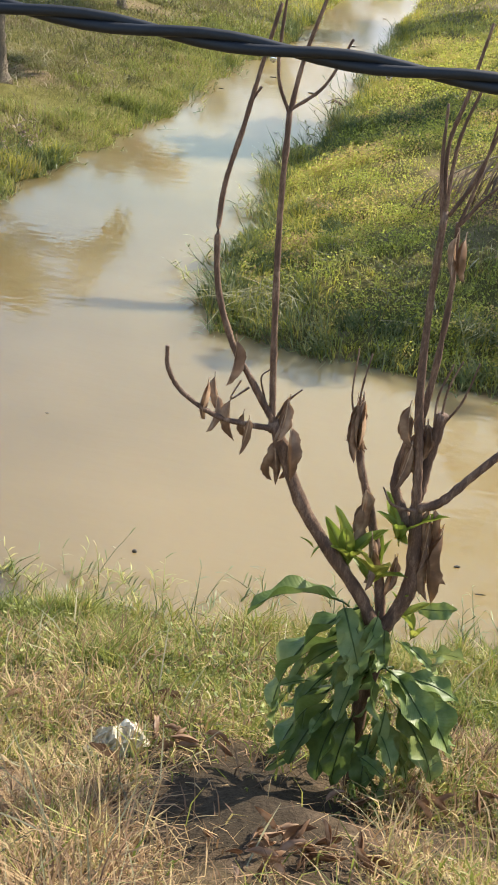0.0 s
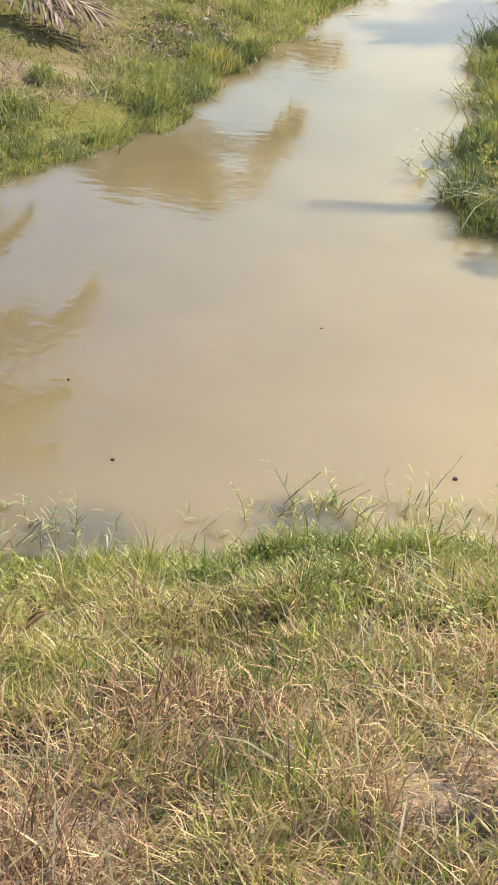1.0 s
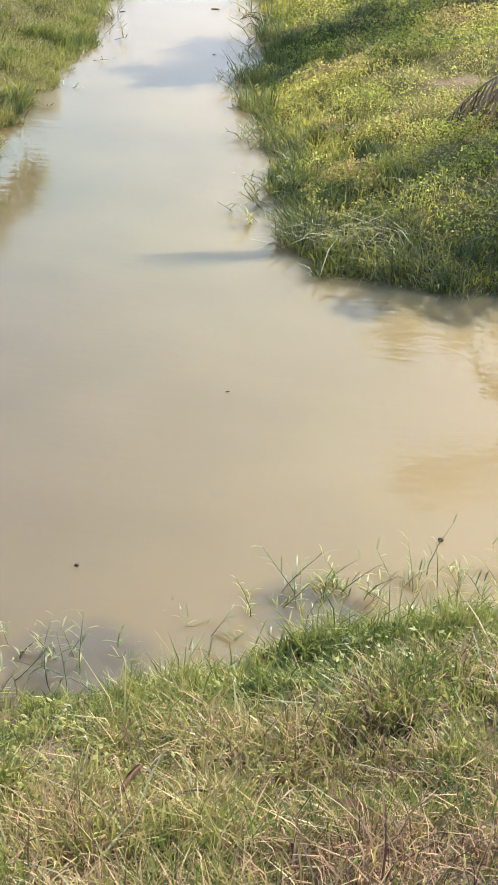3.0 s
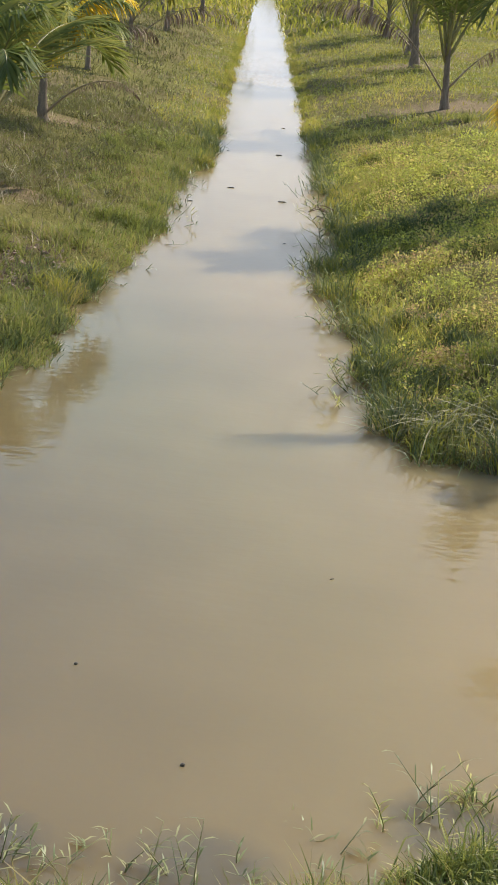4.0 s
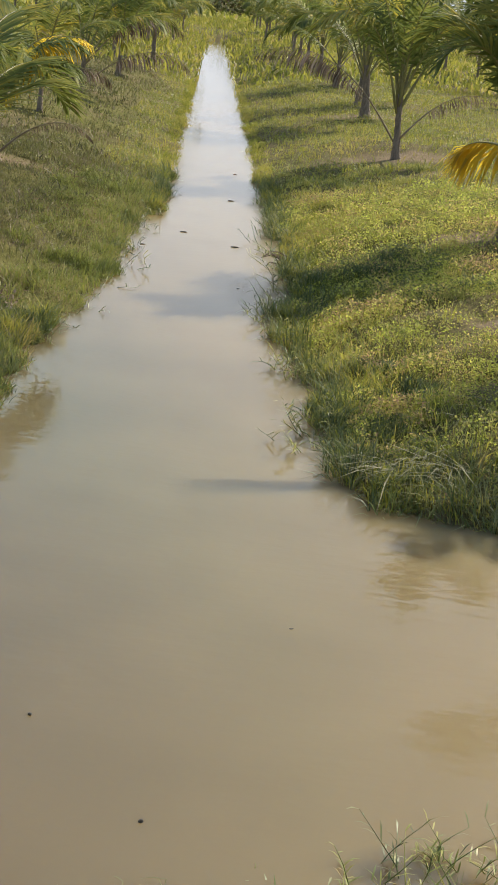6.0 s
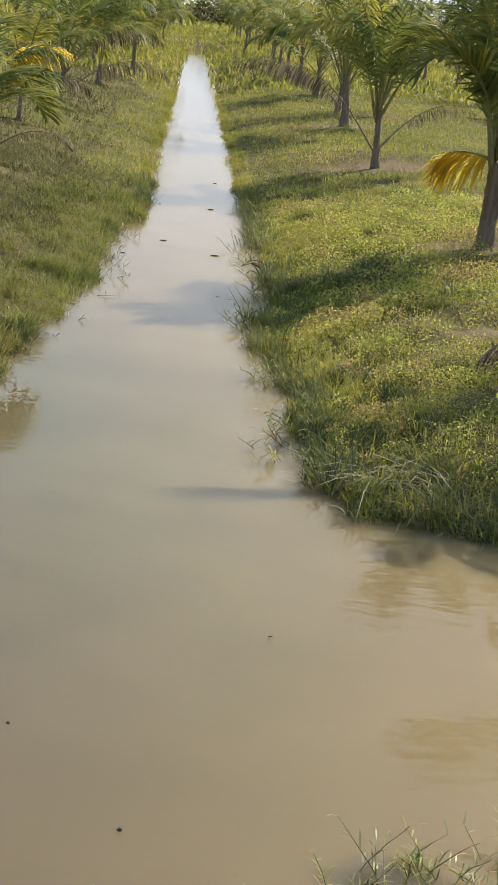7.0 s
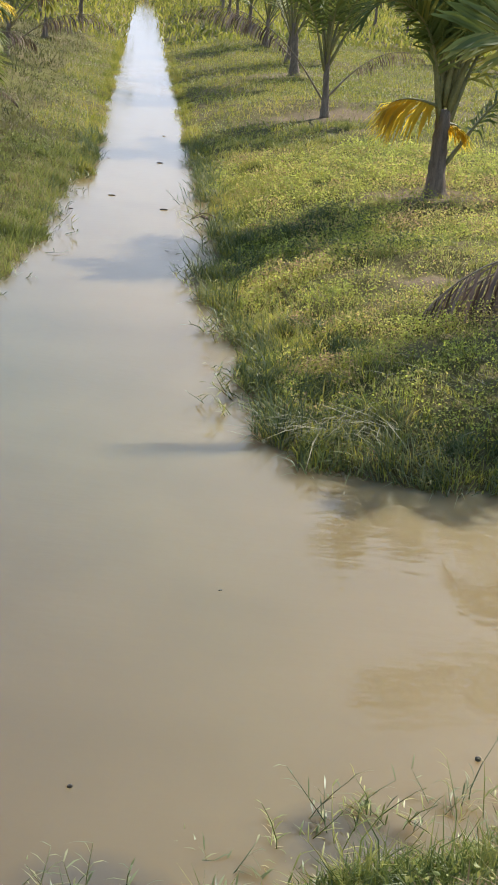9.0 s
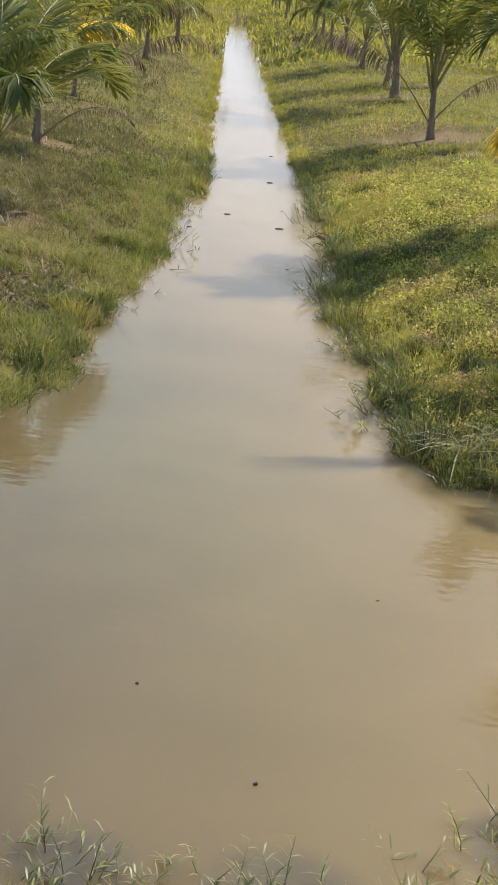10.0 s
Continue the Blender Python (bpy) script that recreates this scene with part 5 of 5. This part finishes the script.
for u in (0.03, 0.145):
    pile = Pile()
    z0 = -0.036 * u - 0.0095
    pile.tube([(u, 0, z0 + 0.002), (u, 0, z0 - 0.001), (u, 0, z0 - 0.003), (u, 0, z0 - 0.0042)], [0.003, 0.0035, 0.0025, 0.0006], 8)
    part("raindrop", pile.mesh("raindrop", DROP), cable, "clear hanging raindrop")

# ---------------------------------------------------------------- litter on the bank
def crumpled_sheet(name, mat, length, width, rise, seed):
    """A thin sheet, creased and rolled in at its edges."""
    n, m = 22, 16
    u, v = np.meshgrid(np.linspace(-1, 1, n), np.linspace(-1, 1, m))
    ridge = 1 - 2 * np.abs(vnoise(u * 2.1 + seed, v * 2.1, seed)) + 0.7 * (1 - 2 * np.abs(vnoise(u * 4.7, v * 4.7 + seed, seed + 1)))
    edge = 1 + 0.22 * vnoise(np.arctan2(v, u) * 1.6, 0 * u, seed + 2)
    x = u * length / 2 * edge * (1 - 0.25 * v * v)
    y = v * width / 2 * edge * (1 - 0.2 * u * u)
    z = rise * (0.55 * ridge - 0.8 * np.maximum(u * u, v * v) ** 2)
    i, j = np.meshgrid(np.arange(m - 1), np.arange(n - 1), indexing="ij")
    q = np.stack([i * n + j, i * n + j + 1, (i + 1) * n + j + 1, (i + 1) * n + j], -1).reshape(-1, 4)
    return mesh_np(name, np.stack([x.ravel(), y.ravel(), z.ravel()], 1), [q], mat, smooth=False)


def lay(name, me, x, y, lift=0.0, rz=0.0, scale=1.0, rx=0.0, ry=0.0, label="", category=""):
    ob = new(name, me)
    ob.matrix_world = pose(x, y, float(height(x, y)[0]) + lift, rx, ry, rz) @ Matrix.Scale(scale, 4)
    return tagged(ob, label, category)


lay("plastic_bag", crumpled_sheet("plastic_bag", PLASTIC, 0.15, 0.11, 0.035, 2), -1.62, 5.42, 0.045, 15, rx=28, label="crumpled dirty white plastic bag in the grass", category="litter")
lay("plastic_scrap", crumpled_sheet("plastic_scrap", PLASTIC, 0.07, 0.05, 0.02, 5), -1.68, 5.40, 0.04, 60, rx=20, label="scrap of dirty white plastic in the grass", category="litter")
for k in range(70):
    if k < 34:
        x, y = -1.15 + srng.normal(0, 0.09), 4.79 + srng.normal(0, 0.06)
    elif k < 46:
        x, y = -1.45 + srng.normal(0, 0.10), 5.50 + srng.normal(0, 0.05)
    else:
        x, y = -0.80 + srng.normal(0, 0.16), 5.28 + srng.normal(0, 0.10)
    ob = lay("fallen_leaf", DRY_LEAVES[k % 3], x, y, srng.uniform(0.015, 0.05), srng.uniform(0, 360), srng.uniform(0.05, 0.095), srng.uniform(-60, 60), srng.uniform(-50, 30), "fallen brown leaf on the bare soil", "dead leaf")
    ob["group"] = "fallen leaves under the shrub"
for x, y, s in ((-1.60, 5.27, 0.11), (-1.95, 5.7, 0.08), (-2.6, 5.6, 0.09), (-1.5, 5.9, 0.10), (-3.15, 5.85, 0.10)):
    lay("fallen_leaf", DRY_LEAVES[0], x, y, 0.05, srng.uniform(0, 360), s, 10, -20, "fallen brown leaf in the dry grass", "dead leaf")["group"] = "fallen leaves in the grass"


def stick(x, y, az, length, r, label, lift=0.03):
    pile = Pile()
    a = radians(az)
    n = 7
    t = np.linspace(-0.5, 0.5, n)
    px, py = x + np.cos(a) * t * length, y + np.sin(a) * t * length
    pz = height(px, py) + lift
    pile.tube(np.stack([px, py, np.maximum(pz, 0.01)], 1) + srng.normal(0, r * 0.6, (n, 3)), np.linspace(r, r * 0.6, n), 6, 0.1, srng)
    return tagged(new("stick", pile.mesh("stick", BARK)), label, "stick")


stick(-2.02, 6.62, -38, 0.20, 0.008, "dark stick lying in the green bank grass", 0.05)
stick(-3.0, 5.78, 8, 0.13, 0.005, "pale dry stick on the bank", 0.06)

# flotsam on the water
def float_bit(x, y, length, width, az, label):
    bm = bmesh.new()
    bmesh.ops.create_icosphere(bm, subdivisions=2, radius=0.5)
    for v in bm.verts:
        v.co *= 1 + 0.25 * noise.noise(v.co * 4 + Vector((x, y, 0)))
        v.co = Vector((v.co.x * length, v.co.y * width, v.co.z * min(width, 0.03)))
    me = bpy.data.meshes.new("flotsam")
    bm.to_mesh(me)
    bm.free()
    me.materials.append(FLOTSAM)
    ob = new("flotsam", me)
    ob.matrix_world = pose(x, y, 0.004, 0, 0, az)
    tagged(ob, label, "flotsam", "bits afloat on the water")


float_bit(-1.90, 7.60, 0.022, 0.02, 0, "small dark nut floating on the brown water")
float_bit(-3.24, 7.43, 0.018, 0.014, 20, "small dark crumb floating on the brown water")
float_bit(-0.53, 7.85, 0.03, 0.012, 10, "dark leaf scrap floating on the brown water")
float_bit(-3.58, 8.07, 0.014, 0.012, 0, "tiny dark crumb floating on the brown water")
float_bit(-2.56, 8.9, 0.02, 0.005, 15, "thin dark leaf floating on the brown water")
float_bit(-0.44, 7.63, 0.05, 0.006, 5, "thin twig floating on the brown water")
for x, y, s in ((-1.73, 18.16, 0.2), (-1.38, 21.63, 0.18), (-2.67, 17.81, 0.12), (-2.19, 18.82, 0.17), (-2.0, 21.68, 0.08), (-1.95, 15.99, 0.07), (-1.0, 24.5, 0.12)):
    float_bit(x, y, s * 0.45, s * 0.08, 5, "brown leaf floating on the ditch")

# a fallen branch at the foot of the bank
pile = Pile()
for k in range(5):
    a = srng.uniform(2.6, 3.9)
    p0 = np.array([-1.40, 17.45, 0.08]) + srng.normal(0, 0.05, 3)
    pile.tube([p0, p0 + [math.cos(a) * 0.1, math.sin(a) * 0.08, 0.03], p0 + [math.cos(a) * srng.uniform(0.12, 0.2), math.sin(a) * 0.14, srng.uniform(-0.03, 0.04)]], [0.007, 0.005, 0.003], 5)
tagged(new("fallen_branch", pile.mesh("fallen_branch", BARK)), "dark twiggy branch lying at the water's edge", "branch")
